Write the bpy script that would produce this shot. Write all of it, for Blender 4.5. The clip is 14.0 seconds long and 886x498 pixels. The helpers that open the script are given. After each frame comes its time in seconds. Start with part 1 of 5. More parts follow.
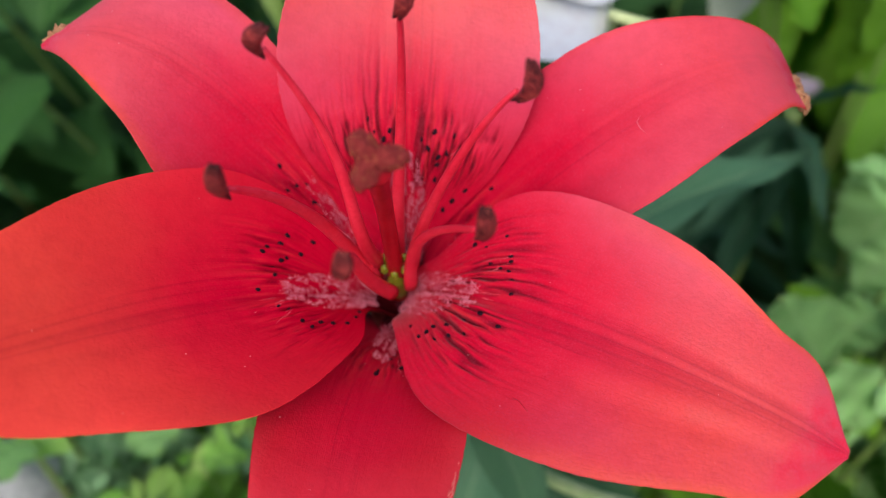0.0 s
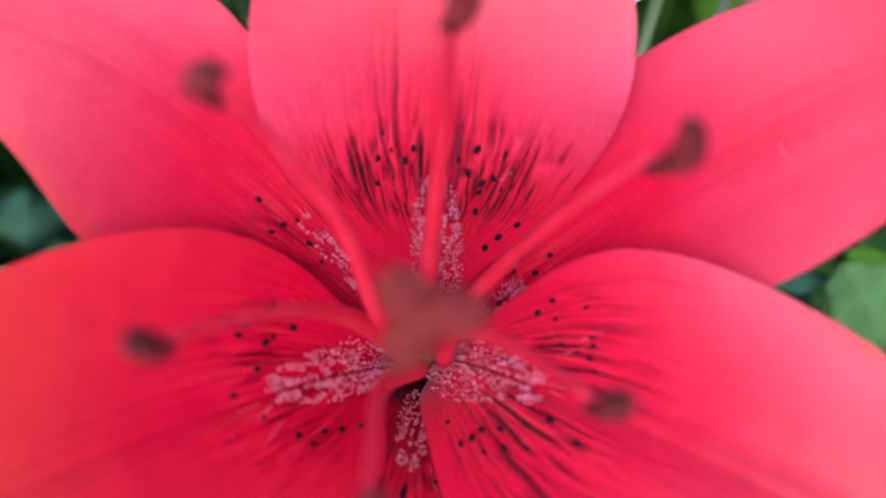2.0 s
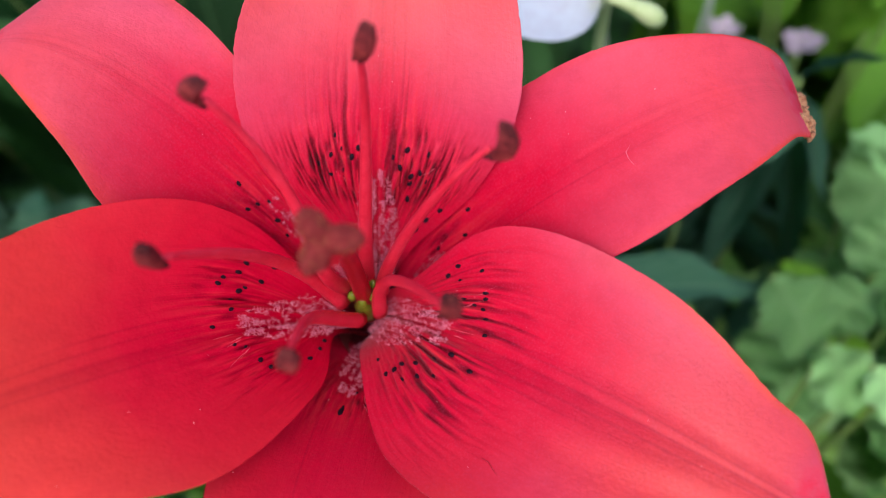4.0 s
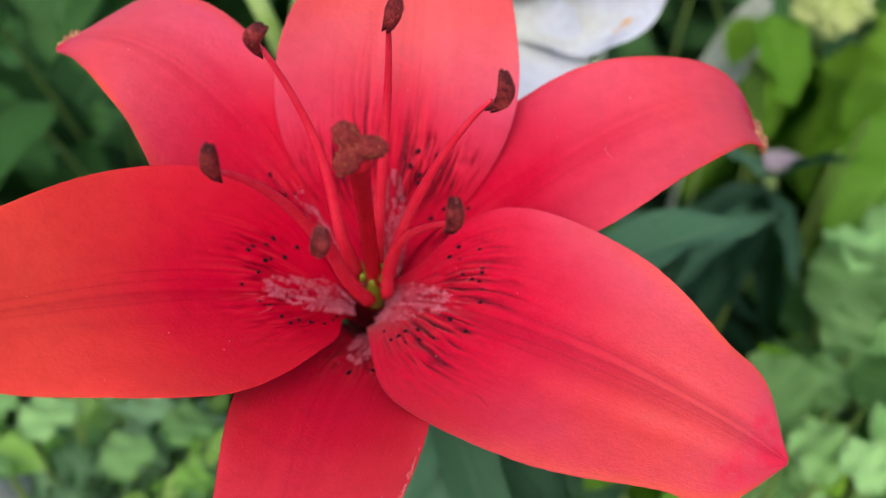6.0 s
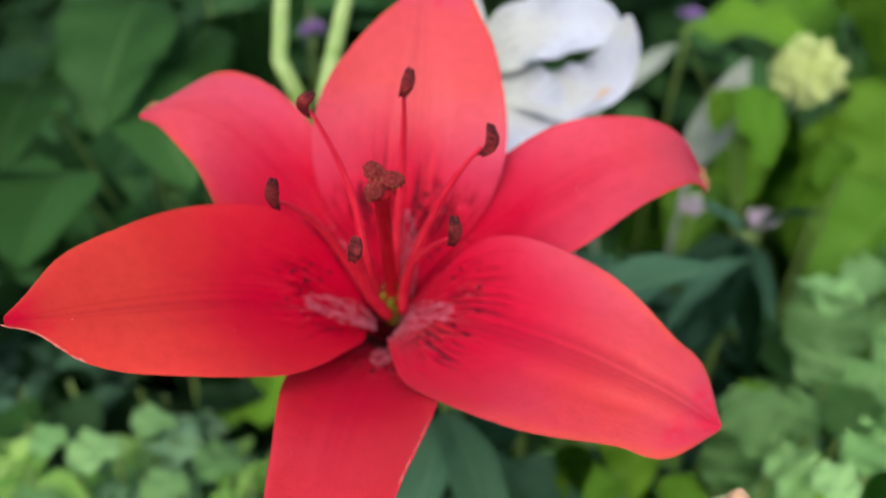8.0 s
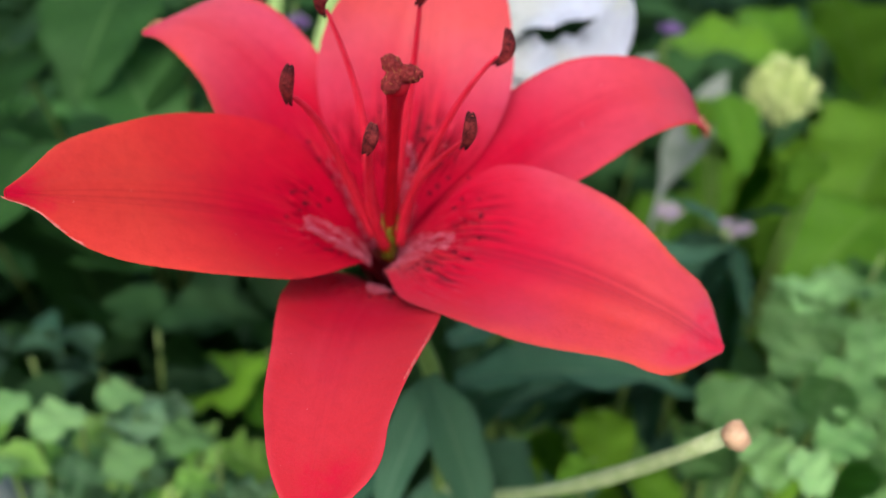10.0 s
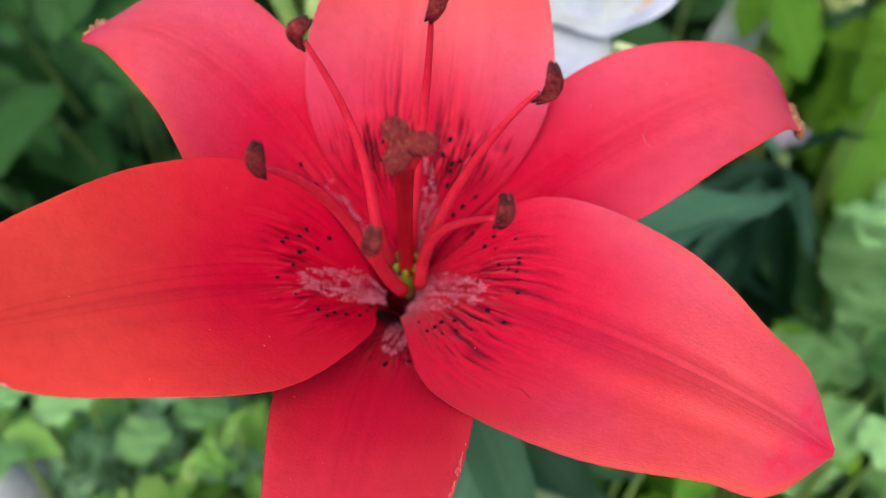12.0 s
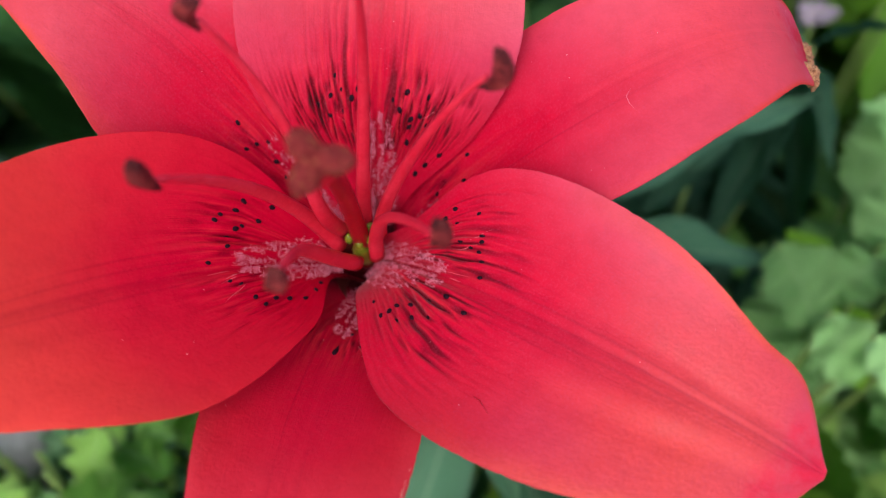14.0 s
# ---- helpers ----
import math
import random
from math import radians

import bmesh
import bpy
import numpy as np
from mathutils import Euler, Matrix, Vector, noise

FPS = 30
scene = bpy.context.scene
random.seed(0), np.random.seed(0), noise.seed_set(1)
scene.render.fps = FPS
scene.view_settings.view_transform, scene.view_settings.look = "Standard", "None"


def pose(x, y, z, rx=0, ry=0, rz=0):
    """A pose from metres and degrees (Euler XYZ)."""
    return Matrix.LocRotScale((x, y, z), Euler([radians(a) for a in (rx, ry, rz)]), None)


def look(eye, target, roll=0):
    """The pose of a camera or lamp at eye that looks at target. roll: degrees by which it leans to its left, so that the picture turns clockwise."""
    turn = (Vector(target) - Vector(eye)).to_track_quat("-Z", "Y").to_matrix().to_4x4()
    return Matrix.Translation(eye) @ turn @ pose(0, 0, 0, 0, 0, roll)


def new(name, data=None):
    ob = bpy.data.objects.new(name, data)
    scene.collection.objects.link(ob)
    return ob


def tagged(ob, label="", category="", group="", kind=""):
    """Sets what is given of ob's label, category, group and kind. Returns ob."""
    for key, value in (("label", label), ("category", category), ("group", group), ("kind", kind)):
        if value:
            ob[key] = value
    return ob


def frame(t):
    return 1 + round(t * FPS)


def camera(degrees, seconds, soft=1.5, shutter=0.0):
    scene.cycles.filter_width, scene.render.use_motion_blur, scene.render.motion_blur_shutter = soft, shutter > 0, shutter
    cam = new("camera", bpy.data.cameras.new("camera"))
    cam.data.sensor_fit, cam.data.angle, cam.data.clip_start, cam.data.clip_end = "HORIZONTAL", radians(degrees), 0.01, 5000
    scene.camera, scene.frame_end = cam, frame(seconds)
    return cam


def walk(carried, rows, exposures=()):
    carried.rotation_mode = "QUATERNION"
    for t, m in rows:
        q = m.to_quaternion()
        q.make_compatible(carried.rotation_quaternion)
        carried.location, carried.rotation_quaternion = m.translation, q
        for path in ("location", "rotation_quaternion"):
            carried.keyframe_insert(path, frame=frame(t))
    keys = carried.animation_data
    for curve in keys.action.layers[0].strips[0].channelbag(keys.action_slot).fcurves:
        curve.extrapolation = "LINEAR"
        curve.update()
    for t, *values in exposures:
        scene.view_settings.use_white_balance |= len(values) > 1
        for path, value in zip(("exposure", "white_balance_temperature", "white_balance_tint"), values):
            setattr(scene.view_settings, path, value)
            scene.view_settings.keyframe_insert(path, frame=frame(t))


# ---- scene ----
# camera and its walk
cam = camera(52.7, 14.0, soft=1.2)
cam.data.dof.use_dof = True
cam.data.dof.focus_distance = 0.128
cam.data.dof.aperture_fstop = 14.5
PATH = [
    (0, (0.005, 0.003, 0.805), (-0.035, 1.272, -0.741), -1.3),
    (0.5, (0.003, 0.018, 0.8), (-0.007, 1.234, -0.788), -0.6),
    (1, (-0.001, 0.031, 0.787), (0.005, 1.179, -0.85), -0.3),
    (1.5, (-0.003, 0.038, 0.784), (-0.009, 1.14, -0.885), -0.9),
    (2, (-0.003, 0.046, 0.784), (-0.015, 1.133, -0.895), -1.1),
    (2.5, (-0.002, 0.034, 0.785), (-0.023, 1.125, -0.891), -1.2),
    (3, (-0.002, 0.033, 0.796), (-0.024, 1.121, -0.882), -1.0),
    (3.5, (0.001, 0.026, 0.8), (-0.022, 1.135, -0.864), -0.3),
    (4, (0.008, 0.023, 0.807), (-0.015, 1.151, -0.845), 0.2),
    (4.2, (0.011, 0.022, 0.81), (-0.014, 1.158, -0.835), 0.2),
    (6.3, (0.006, -0.014, 0.805), (-0.017, 1.396, -0.613), 2.7),
    (6.5, (0.005, -0.016, 0.808), (-0.017, 1.404, -0.601), 2.6),
    (7, (0.006, -0.023, 0.813), (-0.023, 1.4, -0.591), 2.0),
    (7.5, (0.007, -0.032, 0.821), (-0.037, 1.434, -0.538), 1.3),
    (8, (0.01, -0.043, 0.824), (-0.044, 1.454, -0.502), 1.2),
    (8.2, (0.01, -0.048, 0.823), (-0.021, 1.468, -0.481), 1.6),
    (8.5, (0.009, -0.052, 0.821), (-0.032, 1.462, -0.485), 1.3),
    (8.7, (0.006, -0.06, 0.818), (-0.016, 1.474, -0.465), 1.9),
    (10.8, (0.003, -0.046, 0.804), (0.022, 1.507, -0.456), 6.2),
    (11, (0.003, -0.037, 0.805), (0.022, 1.465, -0.516), 5.9),
    (11.5, (0.0, -0.021, 0.799), (0.008, 1.389, -0.619), 3.9),
    (12, (0.001, -0.007, 0.806), (-0.009, 1.332, -0.68), 2.4),
    (12.5, (0.001, 0.003, 0.807), (-0.022, 1.259, -0.749), 1.5),
    (13, (0.001, 0.015, 0.803), (-0.015, 1.166, -0.832), 1.7),
    (13.5, (0.01, 0.017, 0.8), (-0.028, 1.121, -0.867), 0.7),
    (14, (0.01, 0.019, 0.804), (-0.032, 1.102, -0.877), 0.6),
]
EXPOSURES = [(0.0, 0.56, 6500, 10), (1.0, 0.66, 6000, 13), (2.0, 0.89, 5500, 16), (3.0, 0.86, 5400, 16), (4.2, 0.66, 6100, 12), (6.3, 0.58, 6500, 11), (8.5, 0.54, 6400, 10), (11.2, 0.63, 6300, 10), (12.5, 0.64, 6200, 11), (14.0, 0.58, 6200, 11)]
walk(cam, [(t, look(eye, target, roll)) for t, eye, target, roll in PATH], EXPOSURES)

# world, sun
world = bpy.data.worlds.new("overcast_sky")
scene.world = world
world.use_nodes = True
wn = world.node_tree
sky = wn.nodes.new("ShaderNodeTexSky")
sky.sky_type = "NISHITA"
sky.sun_disc = False
sky.sun_elevation, sky.sun_rotation = radians(55), radians(189)
sky.air_density, sky.dust_density = 1.0, 3.0
wn.links.new(sky.outputs["Color"], wn.nodes["Background"].inputs["Color"])
wn.nodes["Background"].inputs["Strength"].default_value = 0.15
sun = new("sun", bpy.data.lights.new("sun", "SUN"))
sun.data.energy, sun.data.angle, sun.data.color = 1.5, radians(40), (1.0, 0.96, 0.9)
sun.matrix_world = look((-0.16, -0.98, 1.43), (0, 0, 0))


# ---- materials ----
def material(name, rough=0.5, spec=0.5):
    """A node material: its tree, its Principled shader and a maker of nodes."""
    mat = bpy.data.materials.new(name)
    mat.use_nodes = True
    tree = mat.node_tree
    shader = tree.nodes["Principled BSDF"]
    shader.inputs["Roughness"].default_value = rough
    shader.inputs["Specular IOR Level"].default_value = spec
    return mat, tree, shader


def node(tree, kind, **inputs):
    n = tree.nodes.new(kind)
    for key, value in inputs.items():
        n.inputs[key.replace("_", " ")].default_value = value
    return n


def ramp(tree, source, stops):
    """A colour ramp over a value; stops: (place, colour)."""
    n = tree.nodes.new("ShaderNodeValToRGB")
    e = n.color_ramp.elements
    while len(e) < len(stops):
        e.new(0.5)
    for el, (place, colour) in zip(e, stops):
        el.position = place
        el.color = (*colour, 1) if len(colour) == 3 else colour
    tree.links.new(source, n.inputs["Fac"])
    return n.outputs["Color"]


def math_node(tree, op, a, b=None):
    n = tree.nodes.new("ShaderNodeMath")
    n.operation = op
    for i, x in enumerate((a, b)):
        if x is None:
            continue
        if isinstance(x, (int, float)):
            n.inputs[i].default_value = x
        else:
            tree.links.new(x, n.inputs[i])
    return n.outputs[0]


def mix(tree, kind, fac, a, b):
    n = tree.nodes.new("ShaderNodeMix")
    n.data_type, n.blend_type = "RGBA", kind
    for i, x in ((0, fac), (6, a), (7, b)):
        if isinstance(x, (int, float, tuple)):
            n.inputs[i].default_value = x if isinstance(x, (int, float)) else (*x, 1)
        else:
            tree.links.new(x, n.inputs[i])
    return n.outputs[2]


def noise_of(tree, scale, coords, detail=4.0, rough=0.6, stretch=None):
    n = node(tree, "ShaderNodeTexNoise", Scale=scale, Detail=detail, Roughness=rough)
    if stretch:
        mp = tree.nodes.new("ShaderNodeMapping")
        mp.inputs["Scale"].default_value = stretch
        tree.links.new(coords, mp.inputs["Vector"])
        coords = mp.outputs["Vector"]
    tree.links.new(coords, n.inputs["Vector"])
    return n.outputs["Fac"]


def bump_on(tree, shader, height, strength, distance):
    n = node(tree, "ShaderNodeBump", Strength=strength, Distance=distance)
    tree.links.new(height, n.inputs["Height"])
    tree.links.new(n.outputs["Normal"], shader.inputs["Normal"])
    return n.outputs["Normal"]


def see_through(mat, tree, shader, colour, amount):
    """Mixes in light that shines through a thin sheet."""
    thin = tree.nodes.new("ShaderNodeBsdfTranslucent")
    both = node(tree, "ShaderNodeMixShader", Fac=amount)
    if isinstance(colour, tuple):
        thin.inputs["Color"].default_value = (*colour, 1)
    else:
        tree.links.new(colour, thin.inputs["Color"])
    tree.links.new(shader.outputs[0], both.inputs[1])
    tree.links.new(thin.outputs[0], both.inputs[2])
    tree.links.new(both.outputs[0], tree.nodes["Material Output"].inputs["Surface"])


def petal_material(name, throat, body, sheen_tint, edge, streak, heart, ridge, gloss=0.28, deep=0.0, ribbed=1.0, far=0.0, warm=0.0):
    """Petal skin: colour runs from the throat to the tip and to the margins, with fine veins; UV is (along, across)."""
    mat, tree, shader = material(name, 0.48, gloss)
    uv = tree.nodes.new("ShaderNodeUVMap")
    sep = tree.nodes.new("ShaderNodeSeparateXYZ")
    tree.links.new(uv.outputs["UV"], sep.inputs[0])
    obj = tree.nodes.new("ShaderNodeTexCoord").outputs["Object"]
    where = tree.nodes.new("ShaderNodeSeparateXYZ")
    tree.links.new(obj, where.inputs[0])
    blotch = noise_of(tree, 55.0, obj, 4.0)
    cells = noise_of(tree, 420.0, obj, 3.0)
    # the half towards the stalk's back carries pink sky sheen in its colour
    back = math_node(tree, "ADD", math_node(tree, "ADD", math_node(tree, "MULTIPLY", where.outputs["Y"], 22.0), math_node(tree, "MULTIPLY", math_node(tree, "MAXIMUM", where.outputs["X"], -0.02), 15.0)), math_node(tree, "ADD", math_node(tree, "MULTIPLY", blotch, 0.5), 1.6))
    skin = mix(tree, "MIX", ramp(tree, back, ((0.0, (0, 0, 0)), (1.0, (1, 1, 1)))), body, sheen_tint)
    # more pink sheen in random blotches, also put into the colour
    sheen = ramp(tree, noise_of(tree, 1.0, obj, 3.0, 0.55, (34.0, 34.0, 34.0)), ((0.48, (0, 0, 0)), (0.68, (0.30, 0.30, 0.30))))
    skin = mix(tree, "MIX", sheen, skin, sheen_tint)
    reach = math_node(tree, "ADD", sep.outputs["X"], math_node(tree, "MULTIPLY", math_node(tree, "SUBTRACT", blotch, 0.5), 0.16))
    side = math_node(tree, "ABSOLUTE", math_node(tree, "SUBTRACT", math_node(tree, "MULTIPLY", sep.outputs["Y"], 2.0), 1.0))
    tongue = math_node(tree, "ADD", reach, math_node(tree, "SUBTRACT", math_node(tree, "MULTIPLY", math_node(tree, "SUBTRACT", side, 0.45), 0.10 + 0.16 * ribbed), deep))
    inner = ramp(tree, tongue, ((0.34, (1, 1, 1)), (0.46, (0.72, 0.72, 0.72)), (0.66, (0, 0, 0))))
    colour = mix(tree, "MIX", inner, skin, throat)
    w1, w2 = 0.42 + 0.5 * warm, 0.2 * warm
    tip = ramp(tree, reach, ((0.60 - w2, (0, 0, 0)), (0.82 - w2, (w1, w1, w1)), (0.90, (w1 - 0.07, w1 - 0.07, w1 - 0.07)), (0.97, (0, 0, 0))))
    rim = ramp(tree, math_node(tree, "ADD", side, math_node(tree, "MULTIPLY", math_node(tree, "SUBTRACT", blotch, 0.5), 0.3)), ((0.80, (0, 0, 0)), (0.98, (1, 1, 1))))
    outer = ramp(tree, sep.outputs["X"], ((0.48, (0, 0, 0)), (0.80, (1, 1, 1))))
    colour = mix(tree, "MIX", math_node(tree, "MAXIMUM", tip, math_node(tree, "MULTIPLY", rim, outer)), colour, edge)
    end = ramp(tree, math_node(tree, "ADD", reach, math_node(tree, "MULTIPLY", math_node(tree, "SUBTRACT", cells, 0.5), 0.20)), ((0.91, (0, 0, 0)), (0.985, (0.9, 0.9, 0.9))))
    end = math_node(tree, "MULTIPLY", end, ramp(tree, side, ((0.45, (1, 1, 1)), (0.95, (0, 0, 0)))))
    colour = mix(tree, "MIX", end, colour, throat)
    # dark streaks with painted crevice shade fan from the throat, faint veins further out
    veins = noise_of(tree, 1.0, uv.outputs["UV"], 3.0, 0.62, (6.0, 32.0, 1.0))
    fan = ramp(tree, math_node(tree, "MULTIPLY", reach, 1.0 - far), ((0.16, (0, 0, 0)), (0.24, (1, 1, 1)), (0.36, (1, 1, 1)), (0.40, (0.55, 0.55, 0.55)), (0.46, (0.15, 0.15, 0.15)), (0.52, (0.04, 0.04, 0.04)), (0.60, (0.0, 0.0, 0.0)), (1.0, (0.0, 0.0, 0.0))))
    middle = ramp(tree, side, ((0.35, (1, 1, 1)), (0.80, (0, 0, 0))))
    line = ramp(tree, veins, ((0.38, (1, 1, 1)), (0.45, (0, 0, 0))))
    colour = mix(tree, "MIX", math_node(tree, "MULTIPLY", math_node(tree, "MULTIPLY", line, middle), math_node(tree, "MULTIPLY", fan, 0.35)), colour, streak)
    # ridge tops coloured lighter, as if they caught the light
    lit_crest = ramp(tree, veins, ((0.52, (0, 0, 0)), (0.62, (0.7, 0.7, 0.7))))
    colour = mix(tree, "MIX", math_node(tree, "MULTIPLY", math_node(tree, "MULTIPLY", lit_crest, middle), fan), colour, ridge)
    # shade of the modelled furrows goes into the colour, near black where deepest
    furrow_shade = tree.nodes.new("ShaderNodeAttribute")
    furrow_shade.attribute_name = "furrow"
    colour = mix(tree, "MIX", ramp(tree, furrow_shade.outputs["Fac"], ((0.15, (0, 0, 0)), (0.70, (0.85, 0.85, 0.85)))), colour, streak)
    colour = mix(tree, "MIX", ramp(tree, furrow_shade.outputs["Fac"], ((0.60, (0, 0, 0)), (1.0, (0.55, 0.55, 0.55)))), colour, heart)
    rib = ramp(tree, math_node(tree, "ADD", side, math_node(tree, "MULTIPLY", math_node(tree, "SUBTRACT", cells, 0.5), 0.02)), ((0.0, (1, 1, 1)), (0.014, (0.5, 0.5, 0.5)), (0.035, (0.22, 0.22, 0.22)), (0.075, (0.25, 0.25, 0.25)), (0.092, (0.9, 0.9, 0.9)), (0.108, (0.25, 0.25, 0.25)), (0.22, (0, 0, 0))))
    colour = mix(tree, "MIX", math_node(tree, "MULTIPLY", rib, 0.42 * ribbed), colour, streak)
    # a few long faint lines that run out beside the rib
    runs = ramp(tree, noise_of(tree, 1.0, uv.outputs["UV"], 3.0, 0.6, (1.3, 21.0, 1.0)), ((0.34, (1, 1, 1)), (0.42, (0, 0, 0))))
    beside = ramp(tree, side, ((0.0, (1, 1, 1)), (0.32, (0.8, 0.8, 0.8)), (0.55, (0, 0, 0))))
    along = ramp(tree, sep.outputs["X"], ((0.32, (0, 0, 0)), (0.42, (0.30, 0.30, 0.30)), (0.72, (0.14, 0.14, 0.14)), (0.92, (0, 0, 0))))
    colour = mix(tree, "MIX", math_node(tree, "MULTIPLY", math_node(tree, "MULTIPLY", runs, beside), along), colour, streak)
    # petal base darkened: shade of the throat's deep gaps, put into the colour
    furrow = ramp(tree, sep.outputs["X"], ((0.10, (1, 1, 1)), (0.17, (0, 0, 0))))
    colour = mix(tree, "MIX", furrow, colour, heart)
    colour = mix(tree, "MULTIPLY", 0.5, colour, ramp(tree, cells, ((0.3, (0.82, 0.72, 0.76)), (0.6, (1, 1, 1)))))
    speck = ramp(tree, noise_of(tree, 3000.0, obj, 2.0), ((0.48, (0, 0, 0)), (0.72, (0.20, 0.20, 0.20))))
    colour = mix(tree, "MIX", speck, colour, sheen_tint)
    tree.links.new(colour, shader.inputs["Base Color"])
    fine = noise_of(tree, 1.0, uv.outputs["UV"], 3.0, 0.7, (10.0, 150.0, 1.0))
    grain = noise_of(tree, 1500.0, obj, 2.0)
    height = math_node(tree, "ADD", math_node(tree, "ADD", math_node(tree, "MULTIPLY", fine, 0.5), math_node(tree, "MULTIPLY", math_node(tree, "MULTIPLY", veins, math_node(tree, "MULTIPLY", fan, middle)), 4.5)), math_node(tree, "ADD", math_node(tree, "MULTIPLY", cells, 0.5), math_node(tree, "MULTIPLY", grain, 0.9)))
    bump_on(tree, shader, height, 0.28, 0.0004)
    tree.links.new(ramp(tree, cells, ((0.3, (0.42, 0.42, 0.42)), (0.7, (0.58, 0.58, 0.58)))), shader.inputs["Roughness"])
    tree.links.new(ramp(tree, reach, ((0.30, (gloss * 0.12,) * 3), (0.62, (gloss,) * 3))), shader.inputs["Specular IOR Level"])
    shader.inputs["Sheen Weight"].default_value = max(0.0, gloss - 0.14)
    shader.inputs["Sheen Roughness"].default_value = 0.4
    shader.inputs["Sheen Tint"].default_value = (1.0, 0.75, 0.85, 1)
    see_through(mat, tree, shader, colour, 0.13)
    return mat


def flesh_material(name, low, high, scale, rough=0.45, bump=0.3, depth=0.0003, gloss=0.45):
    """A living or dry skin: two colours in grains and blotches."""
    mat, tree, shader = material(name, rough, gloss)
    obj = tree.nodes.new("ShaderNodeTexCoord").outputs["Object"]
    big, small = noise_of(tree, scale, obj), noise_of(tree, scale * 7, obj, 2.0)
    both = math_node(tree, "ADD", math_node(tree, "MULTIPLY", big, 0.6), math_node(tree, "MULTIPLY", small, 0.4))
    tree.links.new(ramp(tree, both, ((0.35, low), (0.65, high))), shader.inputs["Base Color"])
    bump_on(tree, shader, both, bump, depth)
    return mat


def leaf_material(name, dark, light, vein=(0.2, 0.3, 0.12), rough=0.4):
    """Leaf blade: midrib and side veins from UV (along, across), with its own shade for each leaf."""
    mat, tree, shader = material(name, rough + 0.1, 0.28)
    uv = tree.nodes.new("ShaderNodeUVMap")
    sep = tree.nodes.new("ShaderNodeSeparateXYZ")
    tree.links.new(uv.outputs["UV"], sep.inputs[0])
    obj = tree.nodes.new("ShaderNodeTexCoord").outputs["Object"]
    rnd = tree.nodes.new("ShaderNodeObjectInfo").outputs["Random"]
    island = tree.nodes.new("ShaderNodeNewGeometry").outputs["Random Per Island"]
    side = math_node(tree, "ABSOLUTE", math_node(tree, "SUBTRACT", sep.outputs["Y"], 0.5))
    shade = math_node(tree, "FRACT", math_node(tree, "ADD", rnd, island))
    patch = noise_of(tree, 60.0, obj, 4.0)
    tone = math_node(tree, "ADD", math_node(tree, "MULTIPLY", shade, 0.6), math_node(tree, "MULTIPLY", patch, 0.4))
    colour = ramp(tree, tone, ((0.2, dark), (0.8, light)))
    slant = math_node(tree, "SUBTRACT", math_node(tree, "MULTIPLY", sep.outputs["X"], 9.0), math_node(tree, "MULTIPLY", side, 7.0))
    saw = math_node(tree, "ABSOLUTE", math_node(tree, "SUBTRACT", math_node(tree, "FRACT", slant), 0.5))
    lines = ramp(tree, saw, ((0.0, (1, 1, 1)), (0.07, (0, 0, 0))))
    rib = ramp(tree, side, ((0.008, (1, 1, 1)), (0.03, (0, 0, 0))))
    both = math_node(tree, "MAXIMUM", math_node(tree, "MULTIPLY", lines, 0.5), rib)
    colour = mix(tree, "MIX", math_node(tree, "MULTIPLY", both, 0.6), colour, vein)
    tree.links.new(colour, shader.inputs["Base Color"])
    height = math_node(tree, "SUBTRACT", patch, math_node(tree, "MULTIPLY", both, 0.8))
    bump_on(tree, shader, height, 0.4, 0.0012)
    see_through(mat, tree, shader, colour, 0.42)
    return mat


FRESH = dict(throat=(0.58, 0.001, 0.029), body=(0.60, 0.024, 0.034), sheen_tint=(0.59, 0.070, 0.140), edge=(0.65, 0.063, 0.036), heart=(0.05, 0.002, 0.005), ridge=(0.70, 0.026, 0.042))
# left and low petals take less of the sheen tint
DEEP = dict(FRESH, body=(0.61, 0.021, 0.029), sheen_tint=(0.61, 0.036, 0.050))
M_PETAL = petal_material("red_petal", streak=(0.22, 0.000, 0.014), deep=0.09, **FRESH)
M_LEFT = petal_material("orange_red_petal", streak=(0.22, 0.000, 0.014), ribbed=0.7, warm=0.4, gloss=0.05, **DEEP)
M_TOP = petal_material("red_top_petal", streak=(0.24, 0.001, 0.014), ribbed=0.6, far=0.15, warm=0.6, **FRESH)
M_LOW = petal_material("crimson_low_petal", streak=(0.22, 0.000, 0.014), deep=0.12, ribbed=0.15, gloss=0.16, **dict(DEEP, sheen_tint=(0.64, 0.048, 0.080), edge=(0.64, 0.038, 0.052)))
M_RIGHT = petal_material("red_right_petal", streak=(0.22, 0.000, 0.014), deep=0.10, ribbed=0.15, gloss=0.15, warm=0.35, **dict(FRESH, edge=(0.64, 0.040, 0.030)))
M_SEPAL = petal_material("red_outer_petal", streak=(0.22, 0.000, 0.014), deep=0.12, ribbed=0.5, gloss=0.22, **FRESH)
M_WHITE = petal_material("white_petal", (0.52, 0.55, 0.48), (0.52, 0.56, 0.62), (0.52, 0.56, 0.62), (0.54, 0.58, 0.64), (0.50, 0.53, 0.53), (0.32, 0.36, 0.20), (0.52, 0.55, 0.59), gloss=0.06)
M_SPOT = flesh_material("petal_spot", (0.008, 0.002, 0.006), (0.024, 0.005, 0.012), 900, 0.65, gloss=0.12)
M_PAPILLA = flesh_material("petal_papillae", (0.50, 0.03, 0.085), (0.78, 0.26, 0.35), 420, 0.6, gloss=0.2)
M_FILAMENT = flesh_material("filament", (0.60, 0.010, 0.034), (0.72, 0.034, 0.066), 220, 0.4, gloss=0.2)
